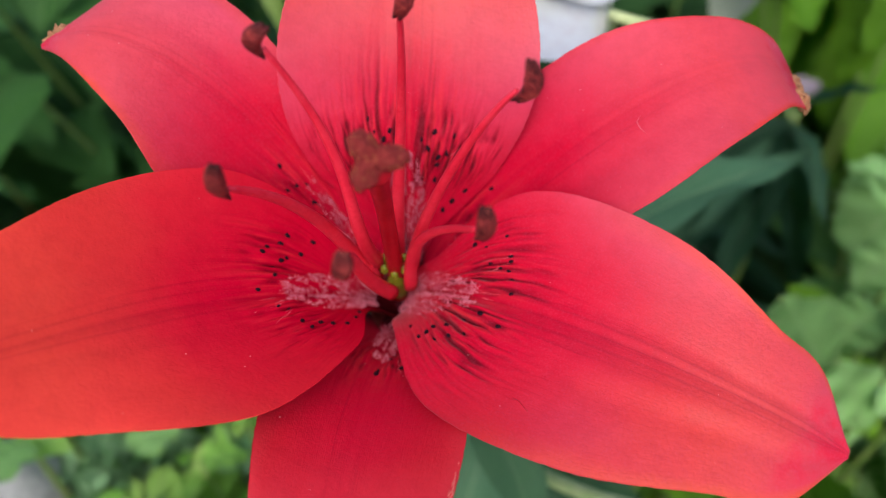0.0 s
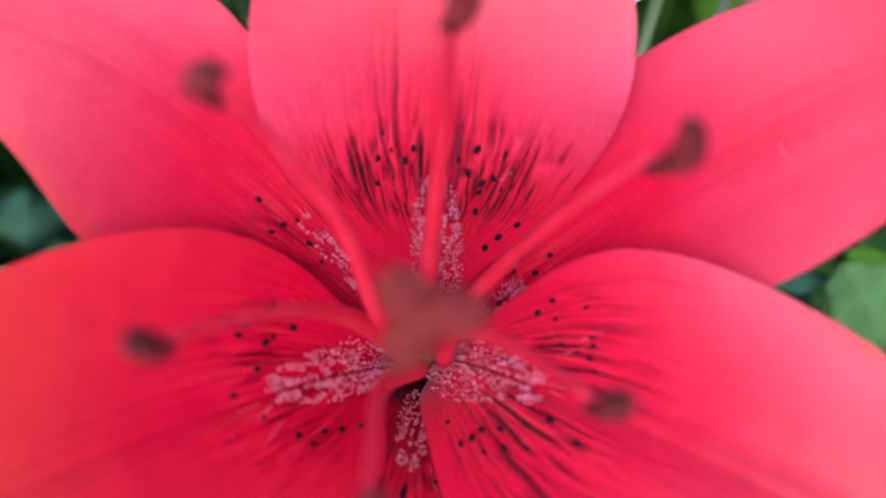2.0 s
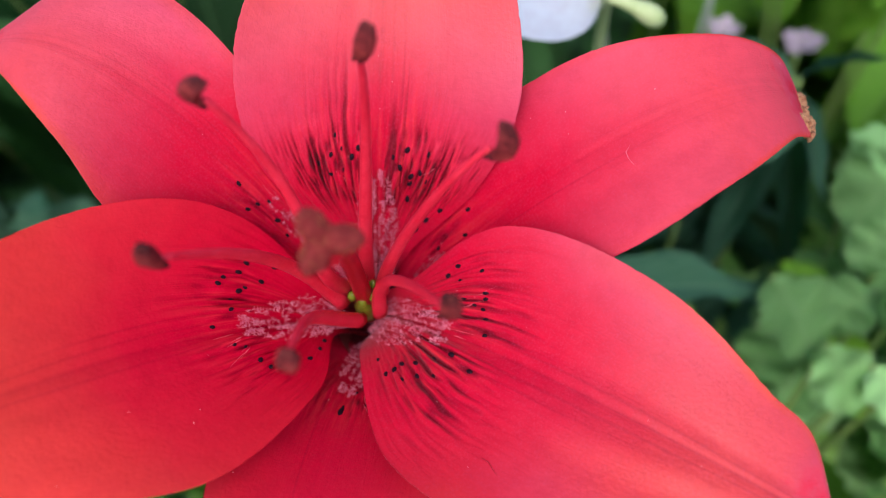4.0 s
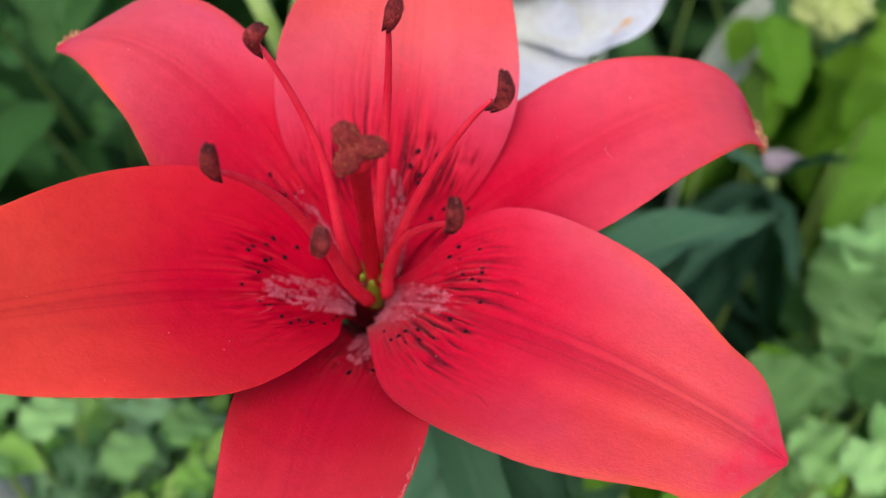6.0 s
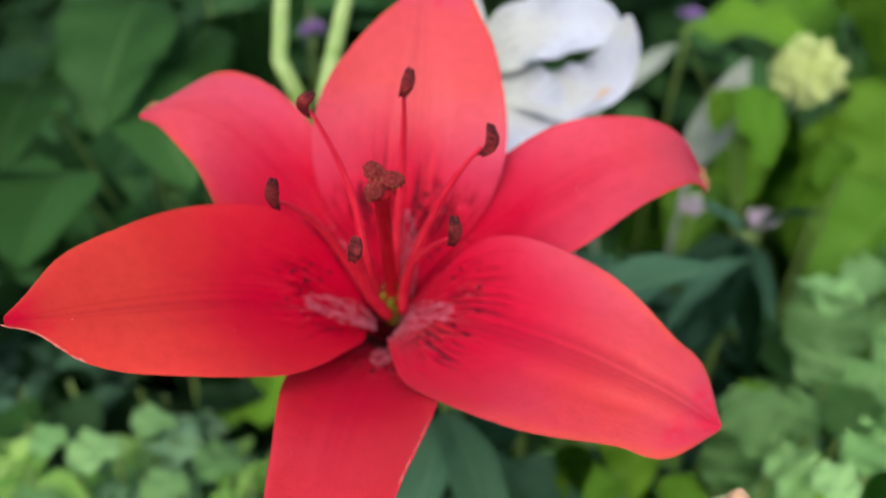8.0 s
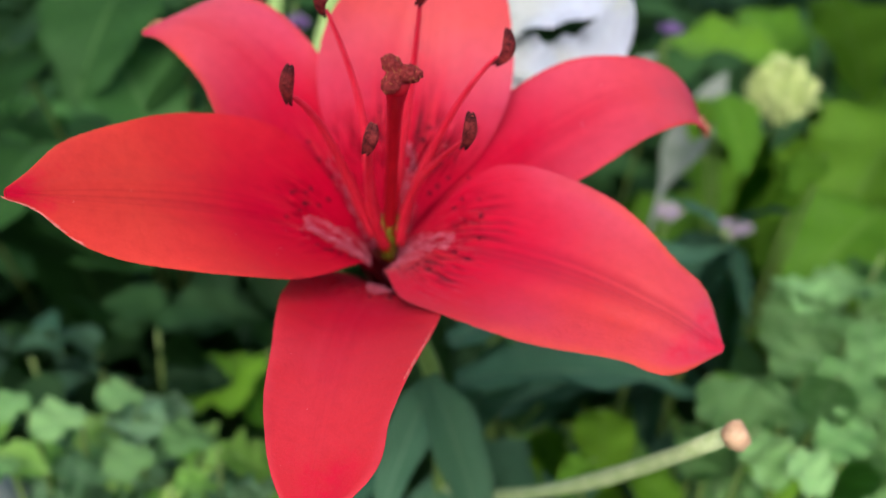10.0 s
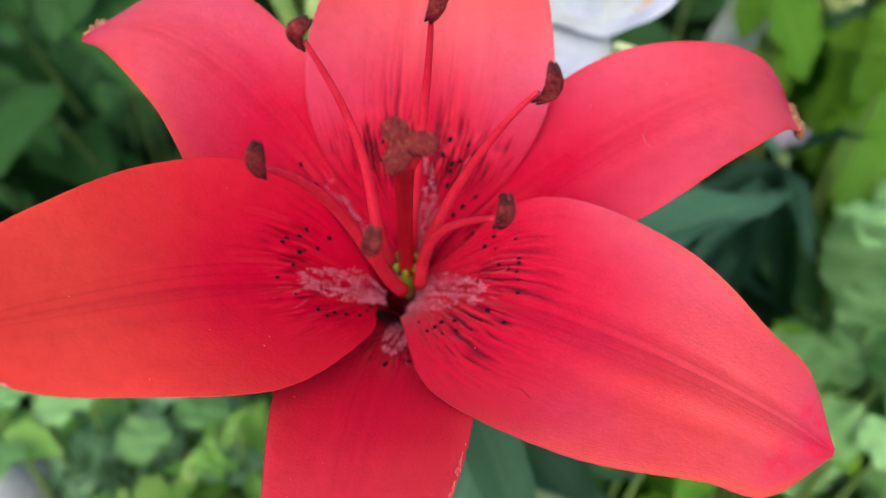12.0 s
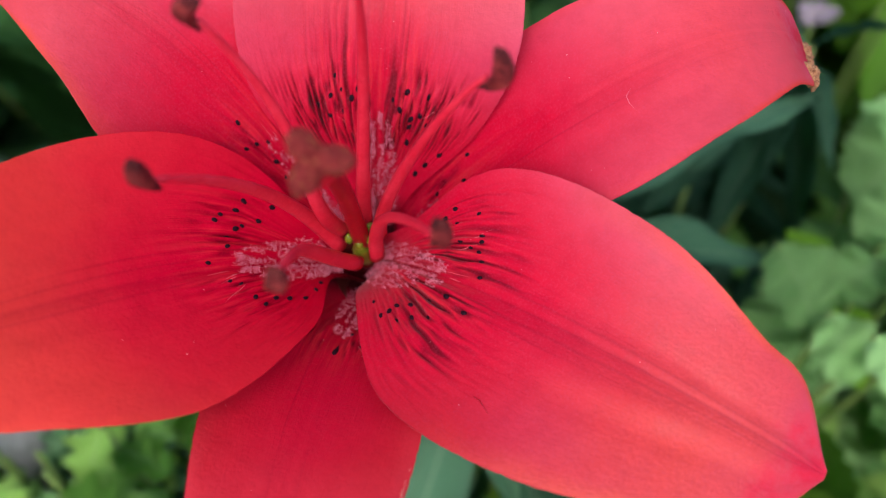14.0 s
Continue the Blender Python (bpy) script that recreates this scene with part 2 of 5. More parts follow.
M_STYLE = flesh_material("style", (0.28, 0.003, 0.010), (0.42, 0.008, 0.018), 220, 0.35, gloss=0.25)


def anther_material():
    """Maroon grainy skin that goes black towards the anther's foot and top; UV is (along, round)."""
    mat, tree, shader = material("anther", 0.75, 0.15)
    obj = tree.nodes.new("ShaderNodeTexCoord").outputs["Object"]
    sep = tree.nodes.new("ShaderNodeSeparateXYZ")
    tree.links.new(tree.nodes.new("ShaderNodeUVMap").outputs["UV"], sep.inputs[0])
    big, small = noise_of(tree, 500, obj), noise_of(tree, 2600, obj, 2.0)
    both = math_node(tree, "ADD", math_node(tree, "MULTIPLY", big, 0.55), math_node(tree, "MULTIPLY", small, 0.45))
    skin = ramp(tree, both, ((0.36, (0.035, 0.005, 0.006)), (0.53, (0.21, 0.024, 0.026)), (0.70, (0.40, 0.062, 0.052))))
    ends = ramp(tree, math_node(tree, "ADD", sep.outputs["X"], math_node(tree, "MULTIPLY", big, 0.16)), ((0.16, (1, 1, 1)), (0.40, (0, 0, 0)), (0.90, (0, 0, 0)), (1.0, (0.6, 0.6, 0.6))))
    tree.links.new(mix(tree, "MIX", ends, skin, (0.020, 0.006, 0.008)), shader.inputs["Base Color"])
    bump_on(tree, shader, both, 0.9, 0.0006)
    return mat


M_ANTHER = anther_material()
M_STIGMA = flesh_material("stigma", (0.18, 0.016, 0.018), (0.38, 0.048, 0.044), 1500, 0.7, 1.0, 0.0008, 0.12)
M_GREENBEAD = flesh_material("ovary", (0.10, 0.13, 0.008), (0.22, 0.25, 0.018), 400, 0.3, 0.1)
M_DUST = flesh_material("pale_dust", (0.65, 0.35, 0.36), (0.78, 0.55, 0.52), 500, 0.8)
M_HEALED = flesh_material("healed_scratch", (0.62, 0.02, 0.05), (0.70, 0.16, 0.21), 500, 0.6)
M_PALERIM = flesh_material("pale_rim", (0.64, 0.10, 0.09), (0.72, 0.26, 0.20), 500, 0.7)
M_WITHER = flesh_material("withered_edge", (0.20, 0.05, 0.02), (0.58, 0.30, 0.14), 700, 0.8, 1.0, 0.0008)
M_THROAT = flesh_material("flower_base", (0.10, 0.010, 0.010), (0.22, 0.03, 0.02), 200, 0.5)
M_STALK = flesh_material("green_stalk", (0.10, 0.17, 0.03), (0.20, 0.28, 0.07), 150, 0.45)
M_PALESTALK = flesh_material("pale_stalk", (0.33, 0.42, 0.16), (0.52, 0.58, 0.30), 150, 0.45)
M_FORK = flesh_material("forked_stalk", (0.17, 0.30, 0.05), (0.36, 0.47, 0.17), 150, 0.45)
M_SCAR = flesh_material("stalk_scar", (0.55, 0.28, 0.14), (0.75, 0.50, 0.30), 400, 0.7, 0.8)
M_SOIL = flesh_material("soil", (0.012, 0.010, 0.008), (0.05, 0.04, 0.03), 30, 0.9, 1.0, 0.01)
M_STONE = flesh_material("grey_stone", (0.25, 0.25, 0.26), (0.50, 0.50, 0.51), 40, 0.85, 0.8, 0.004)
M_DRY = flesh_material("dry_stalk", (0.15, 0.19, 0.13), (0.32, 0.35, 0.29), 60, 0.8, 0.6, 0.001)
M_GRAIN = flesh_material("golden_grain", (0.32, 0.08, 0.03), (0.52, 0.20, 0.06), 900, 0.7)
M_REDPOLLEN = flesh_material("red_pollen", (0.24, 0.030, 0.026), (0.44, 0.085, 0.055), 900, 0.8)
M_POLLEN = flesh_material("orange_pollen", (0.55, 0.22, 0.02), (0.75, 0.42, 0.06), 500, 0.8)
M_FLORET = flesh_material("floret", (0.24, 0.36, 0.05), (0.76, 0.80, 0.36), 160, 0.6)
M_PINK = flesh_material("pale_blossom", (0.20, 0.15, 0.17), (0.36, 0.30, 0.33), 200, 0.6)
M_PURPLE = flesh_material("purple_blossom", (0.07, 0.03, 0.11), (0.16, 0.09, 0.22), 200, 0.6)
L_LILY = leaf_material("lily_leaf", (0.075, 0.200, 0.105), (0.180, 0.36, 0.200), (0.30, 0.45, 0.27), 0.35)
L_BROAD = leaf_material("broad_leaf", (0.010, 0.052, 0.008), (0.088, 0.245, 0.052), (0.13, 0.27, 0.08), 0.45)
L_GREY = leaf_material("soft_leaf", (0.20, 0.42, 0.13), (0.42, 0.66, 0.28), (0.42, 0.62, 0.28), 0.5)
L_BRIGHT = leaf_material("bright_leaf", (0.085, 0.245, 0.012), (0.26, 0.47, 0.032), (0.24, 0.42, 0.07), 0.45)
L_FRESH = leaf_material("fresh_leaf", (0.16, 0.38, 0.050), (0.41, 0.64, 0.150), (0.42, 0.61, 0.26), 0.5)
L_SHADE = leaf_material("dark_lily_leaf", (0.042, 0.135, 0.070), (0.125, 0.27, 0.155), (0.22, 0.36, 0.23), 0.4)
L_CRINKLE = leaf_material("crinkled_leaf", (0.15, 0.34, 0.15), (0.37, 0.57, 0.33), (0.44, 0.62, 0.42), 0.5)
# filler low in the bed, its green darkened to put shade into gaps
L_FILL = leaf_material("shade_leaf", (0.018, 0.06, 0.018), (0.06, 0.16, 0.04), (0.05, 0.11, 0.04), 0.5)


# ---- makers ----
def mesh_of(bm, name, mat, smooth=True):
    me = bpy.data.meshes.new(name)
    bmesh.ops.recalc_face_normals(bm, faces=bm.faces) if len(bm.faces) < 6000 else None
    bm.to_mesh(me)
    bm.free()
    for poly in me.polygons:
        poly.use_smooth = smooth
    me.materials.append(mat)
    return me


def thing(name, at, label, category, group="", kind=""):
    """An Empty at a thing's base; its parts are built in world places."""
    root = new(name)
    root.location = at
    return tagged(root, label, category, group, kind)


def base_of(ob):
    p = Vector(ob.location)
    while ob.parent:
        ob = ob.parent
        p += ob.location
    return p


def part(name, bm, mat, parent, label="", smooth=True):
    """Links a bmesh in world places as one mesh under a thing or a part."""
    me = bm if isinstance(bm, bpy.types.Mesh) else mesh_of(bm, name, mat, smooth)
    if not isinstance(bm, bpy.types.Mesh):
        me.transform(Matrix.Translation(-base_of(parent)))
    ob = new(name, me)
    ob.parent = parent
    return tagged(ob, label)


def piece(name, me, m, parent, label=""):
    """Links a shared mesh at the world pose m under a thing or a part."""
    ob = new(name, me)
    ob.parent = parent
    ob.matrix_basis = Matrix.Translation(-base_of(parent)) @ m
    return tagged(ob, label)


def bezier(a, b, c, d, n):
    out = []
    for i in range(n):
        s = i / (n - 1)
        out.append(Vector(a) * (1 - s) ** 3 + Vector(b) * 3 * (1 - s) ** 2 * s + Vector(c) * 3 * (1 - s) * s * s + Vector(d) * s ** 3)
    return out


def tube(bm, points, radii, sides=10, flat=1.0, ripple=0.0):
    """A closed tube through points, with a radius at each; flat squeezes it across."""
    rings, side = [], None
    for i, p in enumerate(points):
        way = (points[min(i + 1, len(points) - 1)] - points[max(i - 1, 0)]).normalized()
        if side is None:
            side = way.orthogonal().normalized()
        side = (side - way * side.dot(way)).normalized()
        up = way.cross(side)
        r = radii[i]
        ring = []
        for k in range(sides):
            a = 2 * math.pi * k / sides
            q = r * (1 + ripple * noise.noise(Vector((p.x * 400 + math.cos(a) * 2, p.y * 400 + math.sin(a) * 2, p.z * 400))))
            ring.append(bm.verts.new(p + side * math.cos(a) * q + up * math.sin(a) * q * flat))
        rings.append(ring)
    for a, b in zip(rings, rings[1:]):
        for k in range(sides):
            bm.faces.new((a[k], a[(k + 1) % sides], b[(k + 1) % sides], b[k]))
    bm.faces.new(rings[0][::-1])
    bm.faces.new(rings[-1])
    return bm


def blob(bm, centre, radii, turn=Matrix.Identity(3), rings=8, sides=10, rough=0.0, freq=300.0):
    """A rounded lump with an uneven skin."""
    rows = []
    for i in range(1, rings):
        th = math.pi * i / rings
        row = []
        for k in range(sides):
            a = 2 * math.pi * k / sides
            v = Vector((math.sin(th) * math.cos(a) * radii[0], math.sin(th) * math.sin(a) * radii[1], math.cos(th) * radii[2]))
            w = turn @ v
            w *= 1 + rough * noise.noise((Vector(centre) + w) * freq)
            row.append(bm.verts.new(Vector(centre) + w))
        rows.append(row)
    top, low = (bm.verts.new(Vector(centre) + turn @ Vector((0, 0, s * radii[2]))) for s in (1, -1))
    for k in range(sides):
        j = (k + 1) % sides
        bm.faces.new((top, rows[0][k], rows[0][j]))
        bm.faces.new((low, rows[-1][j], rows[-1][k]))
        for a, b in zip(rows, rows[1:]):
            bm.faces.new((a[k], b[k], b[j], a[j]))
    return bm


# ---- petals ----
KNOTS = np.array((0, 0.12, 0.3, 0.5, 0.7, 0.86, 0.95, 1.0))


def through_knots(ys, s):
    ys = np.array(ys)
    m = np.gradient(ys, KNOTS)
    i = np.clip(np.searchsorted(KNOTS, s, side="right") - 1, 0, len(KNOTS) - 2)
    h = KNOTS[i + 1] - KNOTS[i]
    u = (s - KNOTS[i]) / h
    return (2 * u**3 - 3 * u**2 + 1) * ys[i] + (u**3 - 2 * u**2 + u) * h * m[i] + (3 * u**2 - 2 * u**3) * ys[i + 1] + (u**3 - u**2) * h * m[i + 1]


class Petal:
    """A petal's sheet: a rib curve from the flower's heart, a half width to each side of it, a turn and a cup."""

    def __init__(self, heart, axis, rib, turn, left, right, cup, seed, zone=0.32, neck=0.0026, ripple=1.0, crease=1.0, tear=1.0, run=0.25, lean=0.0, ridges=17.0):
        self.p = [np.array(heart)] + [np.array(x) for x in rib]
        self.axis, self.turn, self.cup, self.seed, self.zone, self.ripple, self.crease, self.tear, self.run, self.lean, self.ridges = np.array(axis), turn, cup, seed, zone, ripple, crease, tear, run, lean, ridges
        self.left, self.right = (neck, *left, 0.0008), (neck, *right, 0.0008)

    def at(self, s, v):
        """Places for arrays s (0 heart, 1 tip) and v (-1 left edge, 1 right edge); also the sheet's normals."""
        s = np.asarray(s, float)
        a, b, c, d = self.p
        s1 = s[:, None]
        mid = (1 - s1)**3 * a + 3 * (1 - s1)**2 * s1 * b + 3 * (1 - s1) * s1**2 * c + s1**3 * d
        t = 3 * (1 - s1)**2 * (b - a) + 6 * (1 - s1) * s1 * (c - b) + 3 * s1**2 * (d - c)
        t /= np.linalg.norm(t, axis=1, keepdims=True)
        n = self.axis - (t @ self.axis)[:, None] * t
        n /= np.linalg.norm(n, axis=1, keepdims=True)
        r = np.cross(t, n)
        ang = np.radians(self.turn[0] * (1 - s) + self.turn[1] * s)[:, None]
        n2, r2 = n * np.cos(ang) - r * np.sin(ang), r * np.cos(ang) + n * np.sin(ang)
        w = np.where(np.asarray(v) < 0, through_knots(self.left, s), through_knots(self.right, s))
        cup = self.cup[0] * (1 - s) + self.cup[1] * s + self.cup[2] * 4 * s * (1 - s)
        v = np.asarray(v, float) * np.ones_like(s)
        # keel groove along the rib, ridges beside it and a rippled margin
        z = s / self.zone
        keel = -0.0005 * np.exp(-(v / 0.05)**2) * np.clip(1.1 - s, 0, 1) + 0.0008 * np.exp(-((np.abs(v) - 0.15) / 0.08)**2) * np.exp(-((z - 0.75) / 0.4)**2)
        fold = 0.00010 * np.sin(v * 9 + 2 * np.sin(s * 4 + self.seed)) * np.exp(-((z - 1.6) / 0.7)**2)
        fold += (0.00035 * np.exp(-((v - 0.22) / 0.10)**2) - 0.00030 * np.exp(-((v + 0.20) / 0.09)**2) - 0.00028 * np.exp(-((v - 0.42) / 0.10)**2)) * np.sin(math.pi * np.clip(s, 0, 1)) * np.clip(z - 0.9, 0, 1)
        wave = 0.0006 * self.ripple * np.sin(s * 21 + self.seed * 2 + v * 2) * np.abs(v)**(6 if self.ripple < 2 else 3) * np.sin(math.pi * np.clip(s, 0, 1))
        place = mid + r2 * (v * w)[:, None] + n2 * (cup * w * v * v + (keel + fold) * self.crease + wave)[:, None]
        return place, n2 - r2 * (2 * cup * v)[:, None]

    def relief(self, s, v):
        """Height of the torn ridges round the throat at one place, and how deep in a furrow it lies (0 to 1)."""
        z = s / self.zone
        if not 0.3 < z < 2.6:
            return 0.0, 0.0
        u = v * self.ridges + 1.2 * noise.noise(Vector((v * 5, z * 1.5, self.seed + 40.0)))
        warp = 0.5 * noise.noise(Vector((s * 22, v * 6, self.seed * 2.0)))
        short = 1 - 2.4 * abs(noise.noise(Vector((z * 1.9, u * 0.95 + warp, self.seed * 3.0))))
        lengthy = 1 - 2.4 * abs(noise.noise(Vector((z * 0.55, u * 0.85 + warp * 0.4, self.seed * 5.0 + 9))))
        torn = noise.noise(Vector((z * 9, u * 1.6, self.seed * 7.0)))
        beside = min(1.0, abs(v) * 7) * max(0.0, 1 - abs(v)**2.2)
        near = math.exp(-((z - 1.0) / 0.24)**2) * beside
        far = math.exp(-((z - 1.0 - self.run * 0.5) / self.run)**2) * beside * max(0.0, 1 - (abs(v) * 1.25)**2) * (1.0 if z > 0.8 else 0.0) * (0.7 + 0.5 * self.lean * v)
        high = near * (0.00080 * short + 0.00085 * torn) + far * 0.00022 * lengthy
        # furrow depth, by which the petal colour is shaded
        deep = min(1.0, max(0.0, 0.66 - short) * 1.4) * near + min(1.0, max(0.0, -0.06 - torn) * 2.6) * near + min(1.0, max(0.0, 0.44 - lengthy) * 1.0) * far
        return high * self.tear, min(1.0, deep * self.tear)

    def point(self, s, v, lift=0.0):
        p, n = self.at(np.array([s]), v)
        n = Vector(n[0]).normalized()
        ahead, _ = self.at(np.array([s + 0.01]), v)
        p = Vector(p[0])
        return p + n * (lift + self.relief(s, v)[0]), n, (Vector(ahead[0]) - p).normalized()

    def sheet(self, rows=150, cols=72, thick=0.0006):
        bm = bmesh.new()
        layer = bm.loops.layers.uv.new("UVMap")
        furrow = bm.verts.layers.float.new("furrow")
        ss = 1 - (1 - np.linspace(0, 1, rows))**1.5
        vs = np.sin(np.linspace(-1, 1, cols) * math.pi / 2) * 0.5 + np.linspace(-1, 1, cols) * 0.5
        cols_p = []
        for v in vs:
            # a slightly nibbled margin
            nick = np.array([max(0.0, noise.noise(Vector((s * 80, v, self.seed * 11.0))) + 0.1) for s in ss]) * 0.009 * abs(v)**40
            p, n = self.at(ss, v * (1 - nick))
            n = n / np.linalg.norm(n, axis=1, keepdims=True)
            jag = np.array([noise.noise(Vector((s * 26, v * 3, self.seed * 7.0))) for s in ss])
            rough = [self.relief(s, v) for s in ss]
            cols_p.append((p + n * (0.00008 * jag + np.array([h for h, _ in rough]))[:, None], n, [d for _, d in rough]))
        top, low, uv = [], [], {}
        for j, v in enumerate(vs):
            p, n, deep = cols_p[j]
            rim = 1 - abs(v)**8
            up = [bm.verts.new(q + m * thick * 0.5 * rim) for q, m in zip(p, n)]
            dn = [bm.verts.new(q - m * thick * (0.15 + rim)) for q, m in zip(p, n)]
            for i, s in enumerate(ss):
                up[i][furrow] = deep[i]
                z = 0.33 * s / self.zone if s < self.zone else 0.33 + 0.67 * (s - self.zone) / (1 - self.zone)
                uv[up[i]] = uv[dn[i]] = (float(z), float(v * 0.5 + 0.5))
            top.append(up), low.append(dn)
        for j in range(cols - 1):
            for i in range(rows - 1):
                bm.faces.new((top[j][i], top[j + 1][i], top[j + 1][i + 1], top[j][i + 1]))
                bm.faces.new((low[j][i], low[j][i + 1], low[j + 1][i + 1], low[j + 1][i]))
            for i in (0, rows - 1):
                bm.faces.new((top[j][i], low[j][i], low[j + 1][i], top[j + 1][i]))
        for j in (0, cols - 1):
            for i in range(rows - 1):
                bm.faces.new((top[j][i], top[j][i + 1], low[j][i + 1], low[j][i]))
        for f in bm.faces:
            for lp in f.loops:
                lp[layer].uv = uv[lp.vert]
        return bm


HEART, AXIS = (-0.005, 0.1035, 0.661), (0.0, -0.3818, 0.9243)
PETALS = {}
PETALS["T"] = dict(rib=((-0.0052, 0.1161, 0.7097), (-0.0015, 0.1156, 0.7168), (-0.0034, 0.1534, 0.7356)), turn=(-3.6, -2.2), zone=0.32,
    left=(0.0029, 0.0159, 0.0210, 0.0178, 0.0097, 0.0027), right=(0.0035, 0.0155, 0.0207, 0.0188, 0.0142, 0.0089), cup=(0.03, 0.21, 0.12))
PETALS["L"] = dict(rib=((-0.0229, 0.0877, 0.7013), (-0.0447, 0.0658, 0.7105), (-0.0620, 0.0513, 0.7213)), turn=(-17.2, 16.8), zone=0.32,
    left=(0.0015, 0.0136, 0.0198, 0.0139, 0.0081, 0.0020), right=(0.0030, 0.0147, 0.0193, 0.0160, 0.0108, 0.0041), cup=(0.71, -0.43, 0.16))
PETALS["LR"] = dict(rib=((-0.0090, 0.1012, 0.6844), (0.0258, 0.0689, 0.7101), (0.0566, 0.0582, 0.6946)), turn=(-9.1, 9.2), zone=0.43,
    left=(0.0029, 0.0053, 0.0170, 0.0172, 0.0117, 0.0083), right=(0.0032, 0.0086, 0.0201, 0.0203, 0.0139, 0.0096), cup=(0.85, -0.09, -0.02))
PETALS["UL"] = dict(rib=((-0.0190, 0.1114, 0.6925), (-0.0405, 0.1153, 0.7313), (-0.0625, 0.1192, 0.7152)), turn=(10.1, -15.0), zone=0.33,
    left=(0.0060, 0.0115, 0.0182, 0.0130, 0.0070, 0.0030), right=(0.0060, 0.0059, 0.0109, 0.0140, 0.0104, 0.0026), cup=(0.23, -0.37, 0.29))
PETALS["UR"] = dict(rib=((0.0083, 0.1076, 0.6920), (0.0432, 0.1050, 0.7373), (0.0624, 0.1238, 0.7027)), turn=(16.0, 0.6), zone=0.23,
    left=(0.0112, 0.0151, 0.0140, 0.0107, 0.0069, 0.0046), right=(0.0088, 0.0128, 0.0159, 0.0132, 0.0086, 0.0066), cup=(0.18, 0.09, 0.02))
PETALS["B"] = dict(rib=((-0.0087, 0.0817, 0.6786), (-0.0123, 0.0582, 0.7044), (-0.0108, 0.0133, 0.6958)), turn=(4.2, -9.4), zone=0.31,
    left=(0.0060, 0.0118, 0.0160, 0.0150, 0.0109, 0.0083), right=(0.0100, 0.0150, 0.0142, 0.0111, 0.0085, 0.0049), cup=(0.06, 0.22, 0.04))

# where the dark spots sit on each petal: (along, across)
SPOTS = {}
SPOTS["L"] = ((0.292, 0.66), (0.248, 0.74), (0.305, 0.56), (0.331, 0.50), (0.343, 0.44), (0.299, 0.42), (0.311, 0.38), (0.324, 0.30), (0.337, 0.18), (0.369, 0.06),
    (0.350, -0.16), (0.331, -0.20), (0.324, -0.40), (0.318, -0.52), (0.292, -0.50), (0.273, -0.60), (0.248, -0.74), (0.216, -0.80), (0.190, -0.80), (0.27, 0.52))
SPOTS["LR"] = ((0.420, -0.78), (0.458, -0.68), (0.426, -0.62), (0.401, -0.72), (0.471, -0.48), (0.477, -0.42), (0.439, -0.42), (0.458, -0.36), (0.477, -0.32), (0.484, -0.24), (0.496, -0.10),
    (0.503, 0.20), (0.452, 0.38), (0.426, 0.48), (0.407, 0.62), (0.375, 0.74), (0.382, 0.64), (0.388, 0.54), (0.407, 0.42), (0.331, 0.78), (0.426, 0.26), (0.464, 0.16))
SPOTS["T"] = ((0.394, -0.34), (0.356, -0.40), (0.369, -0.30), (0.331, -0.52), (0.356, -0.22), (0.299, -0.54), (0.324, -0.32), (0.318, -0.44), (0.369, 0.44), (0.375, 0.26), (0.356, 0.14),
    (0.343, 0.22), (0.324, 0.34), (0.331, 0.42), (0.311, 0.50), (0.305, 0.34), (0.273, 0.36), (0.254, 0.82), (0.229, 0.76), (0.209, 0.72), (0.36, -0.12), (0.375, -0.16))
SPOTS["UL"] = ((0.394, -0.14), (0.350, -0.18), (0.337, -0.06), (0.305, -0.16), (0.273, -0.22), (0.355, -0.30))
SPOTS["UR"] = ((0.305, -0.26), (0.280, -0.06), (0.229, -0.14), (0.250, -0.02), (0.180, -0.02))
SPOTS["B"] = ((0.300, -0.12), (0.330, -0.30))

# ---- ground ----
bm = bmesh.new()
edge = [-60 * (1 - i / 8)**3 - 1.2 for i in range(8)] + [-1.2 + 2.4 * i / 24 for i in range(1, 24)] + [1.2 + 60 * (i / 8)**3 for i in range(1, 9)]
grid = [[bm.verts.new((x, y + 0.3, 0.03 * noise.noise(Vector((x * 4, y * 4, 0))) if abs(x) < 3 and abs(y) < 3 else 0)) for x in edge] for y in edge]
for r0, r1 in zip(grid, grid[1:]):
    for k in range(len(edge) - 1):
        bm.faces.new((r0[k], r0[k + 1], r1[k + 1], r1[k]))
ground = new("ground", mesh_of(bm, "ground", M_SOIL))
tagged(ground, "dark damp garden soil between the plants", "ground", kind="structure")

